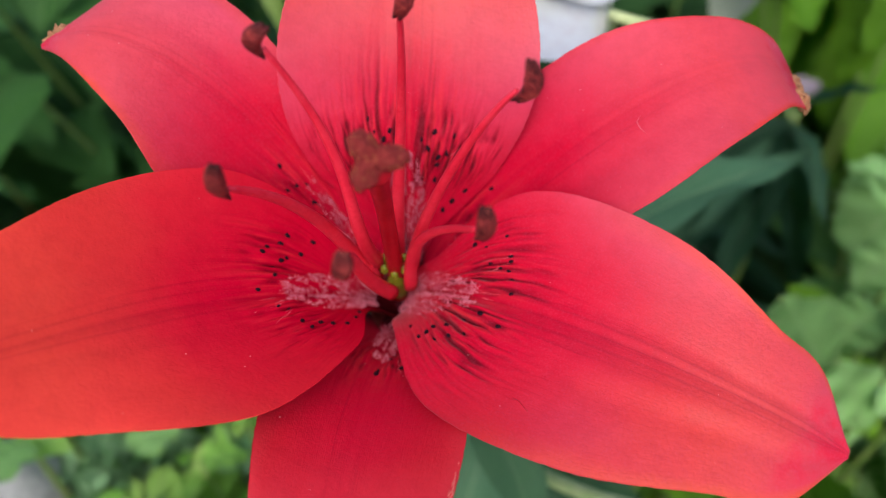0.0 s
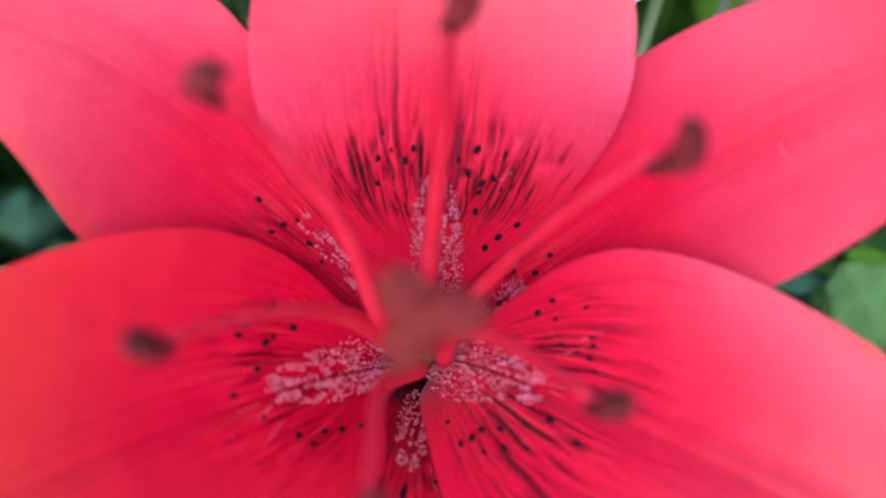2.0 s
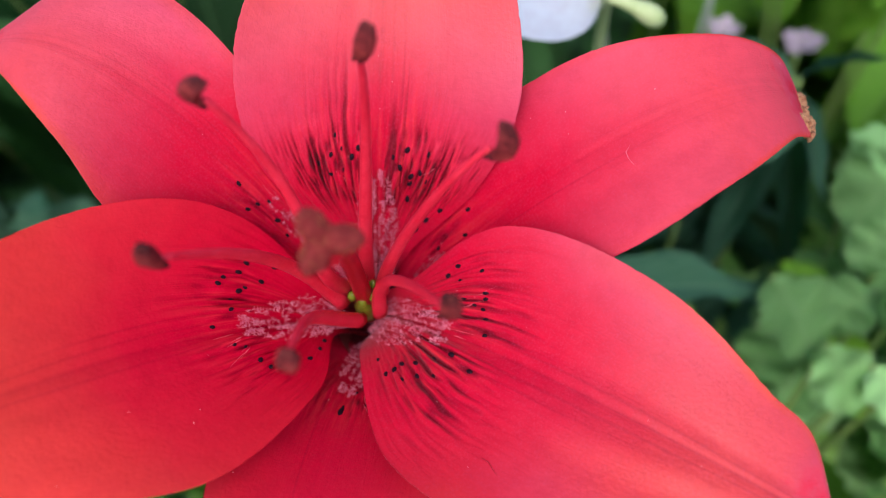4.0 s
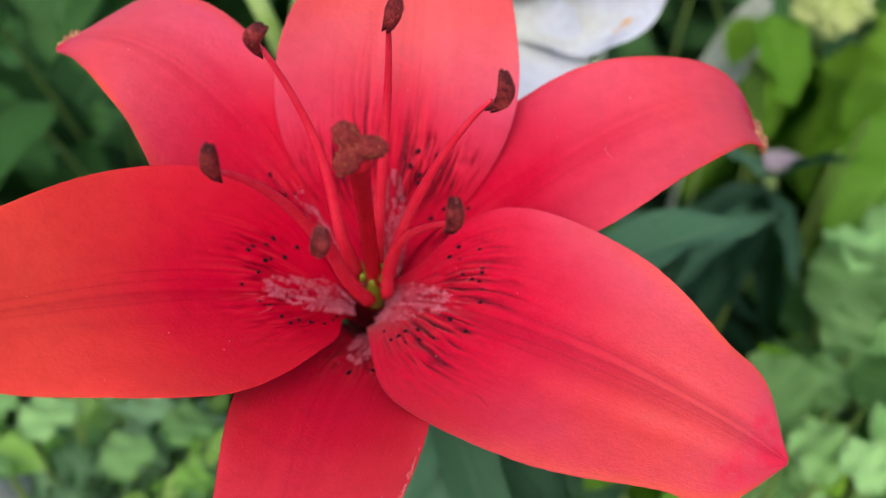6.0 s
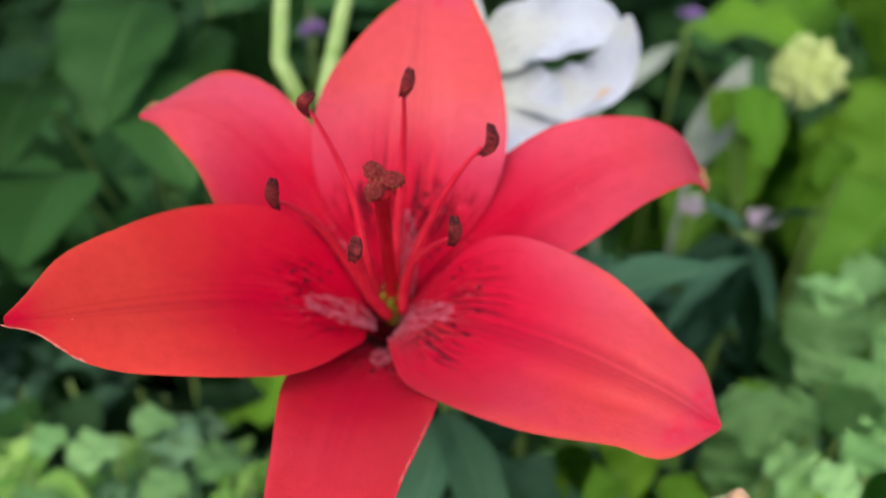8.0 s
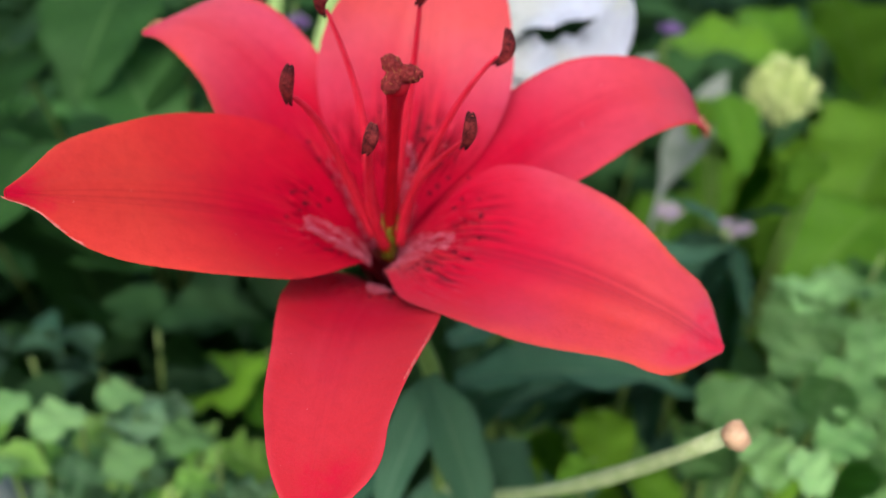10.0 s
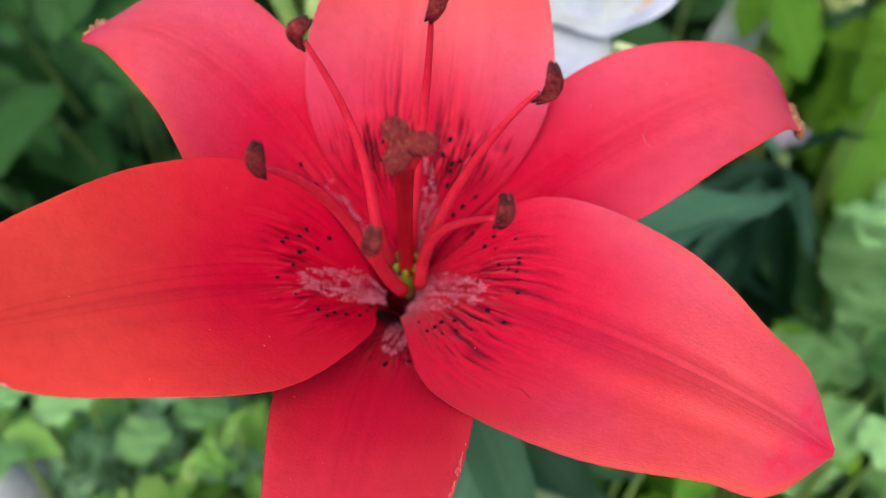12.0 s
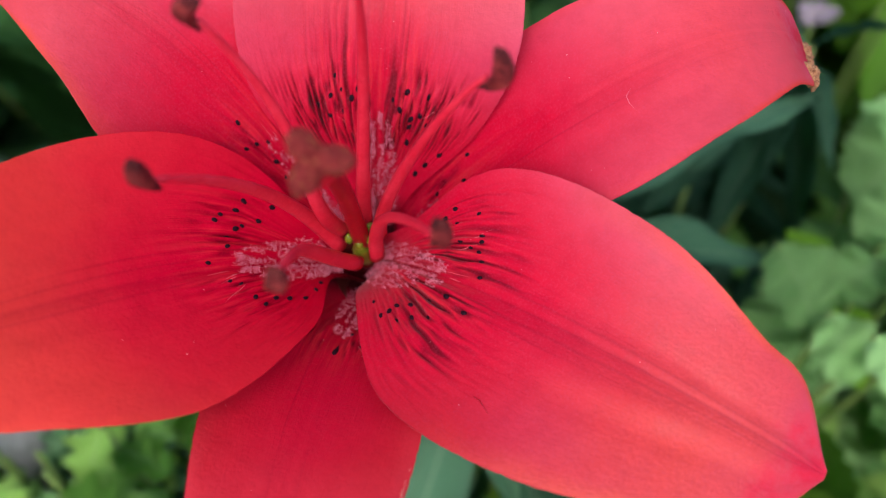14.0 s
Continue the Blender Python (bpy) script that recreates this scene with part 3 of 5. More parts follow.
# ---- the red lily ----
lily = thing("red_lily", (0.02, 0.155, 0.0), "tall lily with one wide open red flower and dark leaves", "flower")
spot_mesh = mesh_of(blob(bmesh.new(), (0, 0, 0), (0.00062, 0.00038, 0.00024), rings=6, sides=8), "spot", M_SPOT)
rng = random.Random(4)
for k, (key, data) in enumerate(PETALS.items()):
    wide = key in ("T", "L", "LR")
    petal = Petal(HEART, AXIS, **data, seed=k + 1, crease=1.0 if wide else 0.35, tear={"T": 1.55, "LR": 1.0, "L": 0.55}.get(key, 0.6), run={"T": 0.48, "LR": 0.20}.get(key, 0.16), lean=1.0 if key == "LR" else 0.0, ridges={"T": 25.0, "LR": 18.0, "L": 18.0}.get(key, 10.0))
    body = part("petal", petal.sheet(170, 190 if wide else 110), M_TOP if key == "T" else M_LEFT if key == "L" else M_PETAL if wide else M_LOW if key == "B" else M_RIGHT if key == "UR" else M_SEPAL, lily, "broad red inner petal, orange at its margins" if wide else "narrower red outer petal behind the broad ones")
    for s, v in SPOTS[key]:
        p, n, t = petal.point(s, v, 0.00032)
        side = n.cross(t).normalized()
        size = rng.uniform(0.7, 1.15)
        m = Matrix((( t.x, side.x, n.x, p.x), (t.y, side.y, n.y, p.y), (t.z, side.z, n.z, p.z), (0, 0, 0, 1)))
        piece("spot", spot_mesh, m @ pose(0, 0, 0, 0, 0, rng.uniform(-25, 25)) @ Matrix.Diagonal((size, size, 1, 1)), body)
    # pale velvety papillae beside the rib: little stalks that end in a star of fingers
    verts, faces = [], []
    for i in range(1250 if wide else 520):
        z = 0.34 + 0.68 * rng.random()
        half = float(through_knots(petal.left, np.array([z * petal.zone]))[0])
        off = 0.00030 + (0.0032 if wide else 0.0017) * rng.random()**1.5 * (0.35 + 0.65 * math.sin(math.pi * min(1, max(0, z - 0.25) / 0.78))**0.7)
        v = rng.choice((-1, 1)) * min(0.75, off / max(half, 0.002))
        if noise.noise(Vector((z * 11, v * 17, k * 4.0))) < 0.25 * z - 0.28:
            continue
        p, n, t = petal.point(z * petal.zone, v, 0.00026)
        side = n.cross(t)
        crown = p + n * rng.uniform(0.0001, 0.0008) + side * rng.uniform(-0.0001, 0.0001)
        ways = [(p - crown) * 1.05]
        for q in range(5):
            a = q * 1.26 + rng.uniform(-0.5, 0.5)
            ways.append((t * math.cos(a) + side * math.sin(a) + n * rng.uniform(-0.1, 0.9)).normalized() * rng.uniform(0.00028, 0.00062))
        for way in ways:
            x = way.orthogonal().normalized() * rng.uniform(0.000028, 0.000048)
            y = way.normalized().cross(x)
            f = len(verts)
            verts += [crown + x, crown - x * 0.5 + y * 0.87, crown - x * 0.5 - y * 0.87, crown + way]
            faces += [(f, f + 1, f + 3), (f + 1, f + 2, f + 3), (f + 2, f, f + 3), (f + 2, f + 1, f)]
    me = bpy.data.meshes.new("papillae")
    me.from_pydata([q - base_of(body) for q in verts], [], faces)
    me.materials.append(M_PAPILLA)
    tagged(part("papillae", me, M_PAPILLA, body, "pale pink velvety fringe along the rib"), kind="stuff")
    marks = {"UR": ((0.575, 0.125), (0.565, 0.175), (0.565, 0.25), (0.57, 0.35)), "LR": ((0.595, 0.65), (0.605, 0.65), (0.615, 0.675), (0.625, 0.7))}.get(key)
    if marks:
        line = [petal.point(s, v, 0.00042)[0] for s, v in marks]
        tube(bm := bmesh.new(), line, (0.00003, 0.00007, 0.00006, 0.00003), 6)
        part("scratch", bm, M_HEALED if key == "UR" else M_STYLE, body, "pale healed scratch" if key == "UR" else "short dark scratch")
    # thin pale ridges that run out between the spots
    bm = bmesh.new()
    for i in range({"L": 9, "LR": 4}.get(key, 2)):
        s, v = petal.zone * rng.uniform(0.92, 1.06), rng.uniform(-0.5, 0.5) if wide else rng.uniform(-0.3, 0.2)
        long = petal.zone * rng.uniform(0.05, 0.13)
        line = [petal.point(s + long * q / 6, v * (1 + 0.05 * q), 0.00030)[0] for q in range(7)]
        tube(bm, line, [0.00002, 0.00007, 0.00008, 0.00006, 0.00004, 0.00003, 0.00001], 5, ripple=0.6)
    part("ridge", bm, M_HEALED, body, "thin pale raised lines between the spots")
    bm = bmesh.new()
    for i in range(9):
        p, n, t = petal.point(rng.uniform(0.3, 0.95), rng.uniform(-0.85, 0.85), 0.0004)
        blob(bm, p, (rng.uniform(0.00003, 0.00007),) * 3, rings=3, sides=5)
    tagged(part("dust", bm, M_DUST, body, "pale specks of dust and pollen"), kind="stuff")
    if key == "B":
        p, n, t = petal.point(0.352, -0.02, 0.0001)
        blob(bm := bmesh.new(), p, (0.0017, 0.00060, 0.00045), Matrix((t, n.cross(t), n)).transposed(), 12, 12, 0.5, 700)
        part("tear", bm, M_SPOT, body, "black torn slit across the throat")
        bm = bmesh.new()
        for i in range(40):
            p, n, t = petal.point(rng.uniform(0.62, 0.80), rng.uniform(-1.0, -0.96), 0.0001)
            blob(bm, p, (rng.uniform(0.0003, 0.0008), 0.00009, 0.00010), t.to_track_quat("X", "Z").to_matrix(), 4, 5, 0.4, 900)
        part("withered_edge", bm, M_PALERIM, body, "pale dry rim along one margin")
    if key == "L":
        bm = bmesh.new()
        for i in range(60):
            p, n, t = petal.point(1 - 0.14 * rng.random()**1.3, rng.uniform(-1.0, -0.94), 0.0001)
            blob(bm, p, (rng.uniform(0.0003, 0.0009), 0.00011, 0.00012), t.to_track_quat("X", "Z").to_matrix(), 4, 5, 0.4, 900)
        part("withered_edge", bm, M_PALERIM, body, "pale dry rim near the tip")
    if key in ("UR", "UL"):
        bm = bmesh.new()
        for i in range(120 if key == "UR" else 26):
            s = rng.uniform(0.93, 1.0)
            v = rng.uniform(0.55, 1.02) if s < 0.985 else rng.uniform(-0.6, 1.0)
            if key == "UL":
                s, v = rng.uniform(0.94, 0.995), rng.uniform(0.5, 1.05)
            p, n, t = petal.point(min(s, 0.995), v, rng.uniform(-0.0003, 0.0004))
            blob(bm, p, (rng.uniform(0.0005, 0.0014), rng.uniform(0.0004, 0.0010), rng.uniform(0.0002, 0.0006)), Euler((rng.random() * 3, rng.random() * 3, rng.random() * 3)).to_matrix(), 4, 6, 0.6, 900)
        part("withered_edge", bm, M_WITHER, body, "brown withered crumbs on the tip")

# stamens: a filament that bears an anther
RING = (-0.0062, 0.0970, 0.6835)
# each stamen: angle of its foot round the ring, two guides of its filament, low and high end of its anther, bend
STAMENS = (
    (190, (-0.0145, 0.0970, 0.6963), (-0.0163, 0.0824, 0.7199), (-0.0228, 0.0749, 0.7268), (-0.0216, 0.0704, 0.7370), -0.0004),
    (140, (-0.0110, 0.0835, 0.7085), (-0.0087, 0.0956, 0.7106), (-0.0189, 0.0884, 0.7370), (-0.0170, 0.0856, 0.7437), -0.0013),
    (82, (-0.0056, 0.0981, 0.7019), (-0.0029, 0.1010, 0.7200), (-0.0031, 0.0950, 0.7376), (-0.0012, 0.0931, 0.7449), 0.0004),
    (30, (-0.0033, 0.0912, 0.7026), (0.0060, 0.0877, 0.7261), (0.0114, 0.0866, 0.7316), (0.0129, 0.0844, 0.7399), 0.0014),
    (325, (-0.0047, 0.0937, 0.6988), (0.0007, 0.0865, 0.7088), (0.0070, 0.0715, 0.7232), (0.0076, 0.0684, 0.7325), 0.0006),
    (262, (-0.0115, 0.0840, 0.7030), (-0.0082, 0.0745, 0.7200), (-0.0088, 0.0642, 0.7253), (-0.0073, 0.0616, 0.7330), 0.0003),
)


def anther(low, high, bend):
    """A ripe anther: two swollen lobes along a bent spine, with a furrow between them and a forked, darker foot."""
    bm = bmesh.new()
    layer = bm.loops.layers.uv.new("UVMap")
    way = (high - low).normalized()
    across = way.cross(Vector((0, -0.8, 0.6))).normalized()
    front = across.cross(way)
    uv = {}
    rows, sides = 26, 14
    for lobe in (-1, 1):
        rings = []
        for i in range(rows):
            s = i / (rows - 1)
            full = max(0.0, math.sin(math.pi * (0.006 + 0.988 * s)))**0.5 * (0.50 + 0.50 * min(1, s * 1.6))
            fork = 0.00034 + 0.0003 * max(0, 0.22 - s)
            mid = low.lerp(high, s) + across * (lobe * fork + bend * math.sin(math.pi * s)) + front * 0.0004 * math.sin(math.pi * s)
            ring = []
            for q in range(sides):
                a = 2 * math.pi * q / sides
                d = across * math.cos(a) * 0.00090 + front * math.sin(a) * 0.00120
                w = mid + d * full * (1 - 0.28 * math.exp(-((a - math.pi / 2) / 0.35)**2))
                w += d.normalized() * 0.00012 * full * noise.noise(w * 1300)
                vert = bm.verts.new(w)
                uv[vert] = (s, q / sides)
                ring.append(vert)
            rings.append(ring)
        for one, two in zip(rings, rings[1:]):
            for q in range(sides):
                j = (q + 1) % sides
                bm.faces.new((one[q], one[j], two[j], two[q]))
        bm.faces.new(rings[0][::-1])
        bm.faces.new(rings[-1])
    for f in bm.faces:
        for lp in f.loops:
            lp[layer].uv = uv[lp.vert]
    return bm


for angle, b, c, low, high, bend in STAMENS:
    out = Vector((math.cos(radians(angle)), math.sin(radians(angle)) * 0.92, math.sin(radians(angle)) * 0.38))
    foot = Vector(RING) + out * 0.0033
    low, high = Vector(low), Vector(high)
    joint = low.lerp(high, 0.26) + Vector((0, 0.0005, -0.0002))
    pts = bezier(foot, Vector(b) + out * 0.0014, c, joint, 26)
    rad = [0.0010 * (1 - i / 25)**0.8 + 0.00036 for i in range(26)]
    fil = part("stamen", tube(bmesh.new(), pts, rad, 14, 0.8), M_FILAMENT, lily, "red filament")
    body = part("anther", anther(low, high, bend), M_ANTHER, fil, "dark maroon anther, ripe and grainy")
    skin = [base_of(fil) + v.co for v in body.data.vertices]
    bm = bmesh.new()
    for i in range(30):
        blob(bm, rng.choice(skin), (rng.uniform(0.00006, 0.00012),) * 3, rings=3, sides=5)
    tagged(part("pollen_grain", bm, M_REDPOLLEN, fil, "reddish pollen grains clinging to the anther"), kind="stuff")

# pistil
pts = bezier((-0.0061, 0.1000, 0.674), (-0.0062, 0.0925, 0.7030), (-0.0057, 0.0850, 0.7190), (-0.0046, 0.0722, 0.7350), 24)
style = part("pistil", tube(bmesh.new(), pts, [0.0016 - 0.0003 * math.sin(math.pi * i / 23) + (0.0006 * max(0, i - 19) / 4) for i in range(24)], 14), M_STYLE, lily, "dark red style")
face = Vector((0.05, -0.72, 0.69)).normalized()
across, up = Vector((1, 0, 0)), face.cross(Vector((1, 0, 0))).normalized()
top = Vector((-0.0046, 0.0722, 0.7362))
for a, long in ((128, 0.0019), (2, 0.0021), (243, 0.0021)):
    d = across * math.cos(radians(a)) + up * math.sin(radians(a))
    turn = Matrix((d, face.cross(d), face)).transposed()
    part("stigma_lobe", blob(bmesh.new(), top + d * long * 0.85, (long, 0.00145, 0.0015), turn, 26, 30, 0.30, 1600), M_STIGMA, style, "brown grainy lobe of the stigma")
bm = bmesh.new()
for a, long in ((128, 0.0019), (2, 0.0021), (243, 0.0021)):
    d = across * math.cos(radians(a)) + up * math.sin(radians(a))
    turn = Matrix((d, face.cross(d), face)).transposed()
    for i in range(34):
        q = Vector((rng.gauss(0, 1), rng.gauss(0, 1), abs(rng.gauss(0, 1)))).normalized()
        q = Vector((q.x * long, q.y * 0.00145, q.z * 0.0015)) * 1.02
        blob(bm, top + d * long * 0.85 + turn @ q, (0.00009, 0.00009, 0.00010), rings=3, sides=5)
tagged(part("pollen_grain", bm, M_GRAIN, style, "golden grains sticking to the stigma"), kind="stuff")
bm = bmesh.new()
for k in range(6):
    a = radians(60 * k + 30)
    blob(bm, (RING[0] + 0.0019 * math.cos(a), RING[1] + 0.0018 * math.sin(a), RING[2] + 0.0030 + 0.0007 * math.sin(a)), (0.00072, 0.00072, 0.0011))
blob(bm, (RING[0], RING[1] + 0.0015, RING[2] - 0.005), (0.0019, 0.0019, 0.0070), Euler((0.39, 0, 0)).to_matrix())
part("ovary", bm, M_GREENBEAD, lily, "yellow-green ovary with six swellings")

# stem, receptacle, old flower stalk
ax = Vector(AXIS)
tube(bm := bmesh.new(), [Vector(HEART) + ax * h for h in (-0.003, 0.0, 0.004, 0.008, 0.012)], [0.0028, 0.0036, 0.0046, 0.0056, 0.0066], 20)
bmesh.ops.delete(bm, geom=[f for f in bm.faces if len(f.verts) > 4 and (f.calc_center_median() - Vector(HEART)).dot(ax) > 0.005], context="FACES")
part("receptacle", bm, M_THROAT, lily, "dark red base where the petals join")
bm = bmesh.new()
pts = bezier((-0.005, 0.1040, 0.660), (0.000, 0.116, 0.630), (0.012, 0.150, 0.60), (0.016, 0.155, 0.50), 24) + bezier((0.016, 0.155, 0.48), (0.018, 0.155, 0.3), (0.02, 0.155, 0.2), (0.02, 0.155, -0.02), 14)
tube(bm, pts, [0.0042 - 0.0016 * min(1, i / 6) + 0.0012 * i / 37 for i in range(38)], 12)
part("stem", bm, M_STALK, lily)
bm = bmesh.new()
pts = bezier((0.0165, 0.155, 0.515), (0.018, 0.140, 0.535), (0.033, 0.092, 0.588), (0.0632, 0.0565, 0.6738), 20)
tube(bm, pts, [0.0019 + 0.00015 * math.sin(i * 1.3) for i in range(20)], 12)
old = part("flower_stalk", bm, M_PALESTALK, lily, "pale green stalk of a fallen flower")
bm = bmesh.new()
blob(bm, (0.0640, 0.0556, 0.6750), (0.0031, 0.0028, 0.0028), Euler((0.4, 0.5, 0.2)).to_matrix(), 8, 12, 0.4, 350)
part("scar", bm, M_SCAR, old, "peach-coloured knob where the flower fell")


# ---- leaves ----
def leaf_mesh(name, mat, shape, fold=0.25, droop=0.35, wave=0.03, teeth=0.0, rows=14, cols=7):
    """A leaf one long that points along x; shape gives its half width along it."""
    bm = bmesh.new()
    layer = bm.loops.layers.uv.new("UVMap")
    verts, uv = [], {}
    for i in range(rows):
        s = i / (rows - 1)
        w = shape(s) * (1 + (teeth if i % 2 else -teeth))
        line = []
        for j in range(cols):
            v = -1 + 2 * j / (cols - 1)
            z = fold * abs(v) * w - droop * s * s + wave * math.sin(s * 17 + v * 3) * abs(v)
            q = bm.verts.new((s - 0.08 * droop * s * s, v * w, z))
            uv[q] = (s, v * 0.5 + 0.5)
            line.append(q)
        verts.append(line)
    faces = []
    for a, b in zip(verts, verts[1:]):
        for j in range(cols - 1):
            faces.append(bm.faces.new((a[j], a[j + 1], b[j + 1], b[j])))
    bmesh.ops.solidify(bm, geom=faces, thickness=0.006)
    for f in bm.faces:
        for lp in f.loops:
            if lp.vert in uv:
                lp[layer].uv = uv[lp.vert]
            else:
                near = min(uv, key=lambda u: (u.co - lp.vert.co).length_squared)
                lp[layer].uv = uv[near]
    return mesh_of(bm, name, mat)


def lance(s):
    return 0.11 * math.sin(math.pi * min(1, s * 0.96 + 0.04))**0.75 * (1.15 - 0.5 * s) + 0.002


def ovate(s):
    return 0.36 * math.sin(math.pi * s**0.72)**0.8 + 0.004


def lobed(s):
    return 0.46 * math.sin(math.pi * s**0.75)**0.75 * (0.62 + 0.38 * abs(math.cos(math.pi * (3.5 * s + 0.1)))) + 0.004


def round_leaf(s):
    return 0.47 * math.sin(math.pi * s**0.85)**0.6 + 0.004


def feather(s):
    return 0.05 * math.sin(math.pi * s)**0.6 + 0.002


LEAVES = {
    "crinkle": leaf_mesh("leaf", L_CRINKLE, lobed, 0.20, 0.35, 0.15, 0.10, 29, 11),
    "lily": leaf_mesh("leaf", L_LILY, lance, 0.5, 0.35),
    "strap": leaf_mesh("leaf", L_SHADE, lance, 0.5, 0.3),
    "broad": leaf_mesh("leaf", L_BROAD, ovate, 0.3, 0.3, 0.02, 0.05),
    "soft": leaf_mesh("leaf", L_GREY, round_leaf, 0.2, 0.26, 0.09, 0.09, 24, 9),
    "small": leaf_mesh("leaf", L_FRESH, lobed, 0.35, 0.3, 0.08, 0.10, 29, 7),
    "bright": leaf_mesh("leaf", L_BRIGHT, ovate, 0.25, 0.3, 0.04, 0.06, 18),
    "thin": leaf_mesh("leaf", L_FRESH, feather, 0.3, 0.4),
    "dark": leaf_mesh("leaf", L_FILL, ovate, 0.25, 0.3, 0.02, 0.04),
}


def leaf_to(kind, start, tip, parent, broad=1.0, roll=0.0, label=""):
    """A leaf from its foot to its tip, with its face to the sky."""
    a, b = Vector(start), Vector(tip)
    x = b - a
    long = x.length
    x.normalize()
    y = Vector((0, 0, 1)).cross(x)
    y = y.normalized() if y.length > 0.05 else Vector((1, 0, 0))
    z = x.cross(y)
    m = Matrix(((x.x, y.x, z.x, a.x), (x.y, y.y, z.y, a.y), (x.z, y.z, z.z, a.z), (0, 0, 0, 1)))
    return piece("leaf", LEAVES[kind], m @ pose(0, 0, 0, roll) @ Matrix.Diagonal((long, long * broad, long, 1)), parent, label)


# leaves of the red lily
for start, tip, broad in (
        ((0.012, 0.148, 0.600), (0.108, 0.205, 0.640), 0.85), ((0.016, 0.155, 0.575), (0.125, 0.195, 0.575), 0.95),
        ((0.006, 0.128, 0.606), (0.031, 0.083, 0.588), 1.45), ((0.008, 0.135, 0.600), (-0.008, 0.087, 0.590), 1.25),
        ((0.016, 0.152, 0.560), (-0.060, 0.120, 0.520), 1.1), ((0.016, 0.155, 0.550), (0.090, 0.110, 0.500), 1.2),
        ((0.016, 0.156, 0.530), (0.115, 0.165, 0.510), 1.2), ((0.016, 0.157, 0.520), (-0.020, 0.060, 0.470), 1.2),
        ((0.016, 0.155, 0.540), (0.060, 0.245, 0.545), 1.2), ((0.017, 0.155, 0.50), (0.080, 0.075, 0.450), 1.2),
        ((0.017, 0.155, 0.49), (0.130, 0.20, 0.47), 1.2), ((0.018, 0.155, 0.45), (-0.07, 0.20, 0.42), 1.2)):
    leaf_to("lily", start, tip, lily, broad)


# ---- plants round it ----
def over_stone(p):
    """True in the gap that the plants leave over the stone."""
    return p.z > 0.44 and math.hypot(p.x + 0.146, p.y - 0.138) < 0.027


def bushy(name, kind, x, y, height, spread, count, size, label, category, seed, group="", low=0.35, stalk=M_STALK):
    """A leafy plant: upright shoots from one foot, each with leaves in pairs."""
    r = random.Random(seed)
    root = thing(name, (x, y, 0.0), label, category, group)
    shoots = max(2, count // 9)
    spots = []
    for i in range(shoots):
        a, d = r.uniform(0, 6.28), spread * r.uniform(0.15, 1.0)
        top = Vector((x + d * math.cos(a), y + d * math.sin(a), height * r.uniform(0.82, 1.0)))
        pts = bezier((x, y, -0.01), (x, y, height * 0.4), (x + 0.8 * d * math.cos(a), y + 0.8 * d * math.sin(a), height * 0.6), top, 10)
        part("stem", tube(bmesh.new(), pts, [0.0022 - 0.0013 * j / 9 for j in range(10)], 6), stalk, root)
        spots.append(pts)
    for i in range(count):
        pts = r.choice(spots)
        f = low + (1 - low) * (1 - r.random()**1.6)
        j = min(8, int(f * 9))
        p = pts[j].lerp(pts[j + 1], f * 9 - j)
        if over_stone(p):
            continue
        a = r.uniform(0, 6.28)
        long = size * r.uniform(0.65, 1.15)
        rise = r.uniform(-0.35, 0.35)
        leaf_to(kind, p, p + Vector((math.cos(a), math.sin(a), rise)) * long, root, r.uniform(0.85, 1.1), r.uniform(-20, 20))
    return root


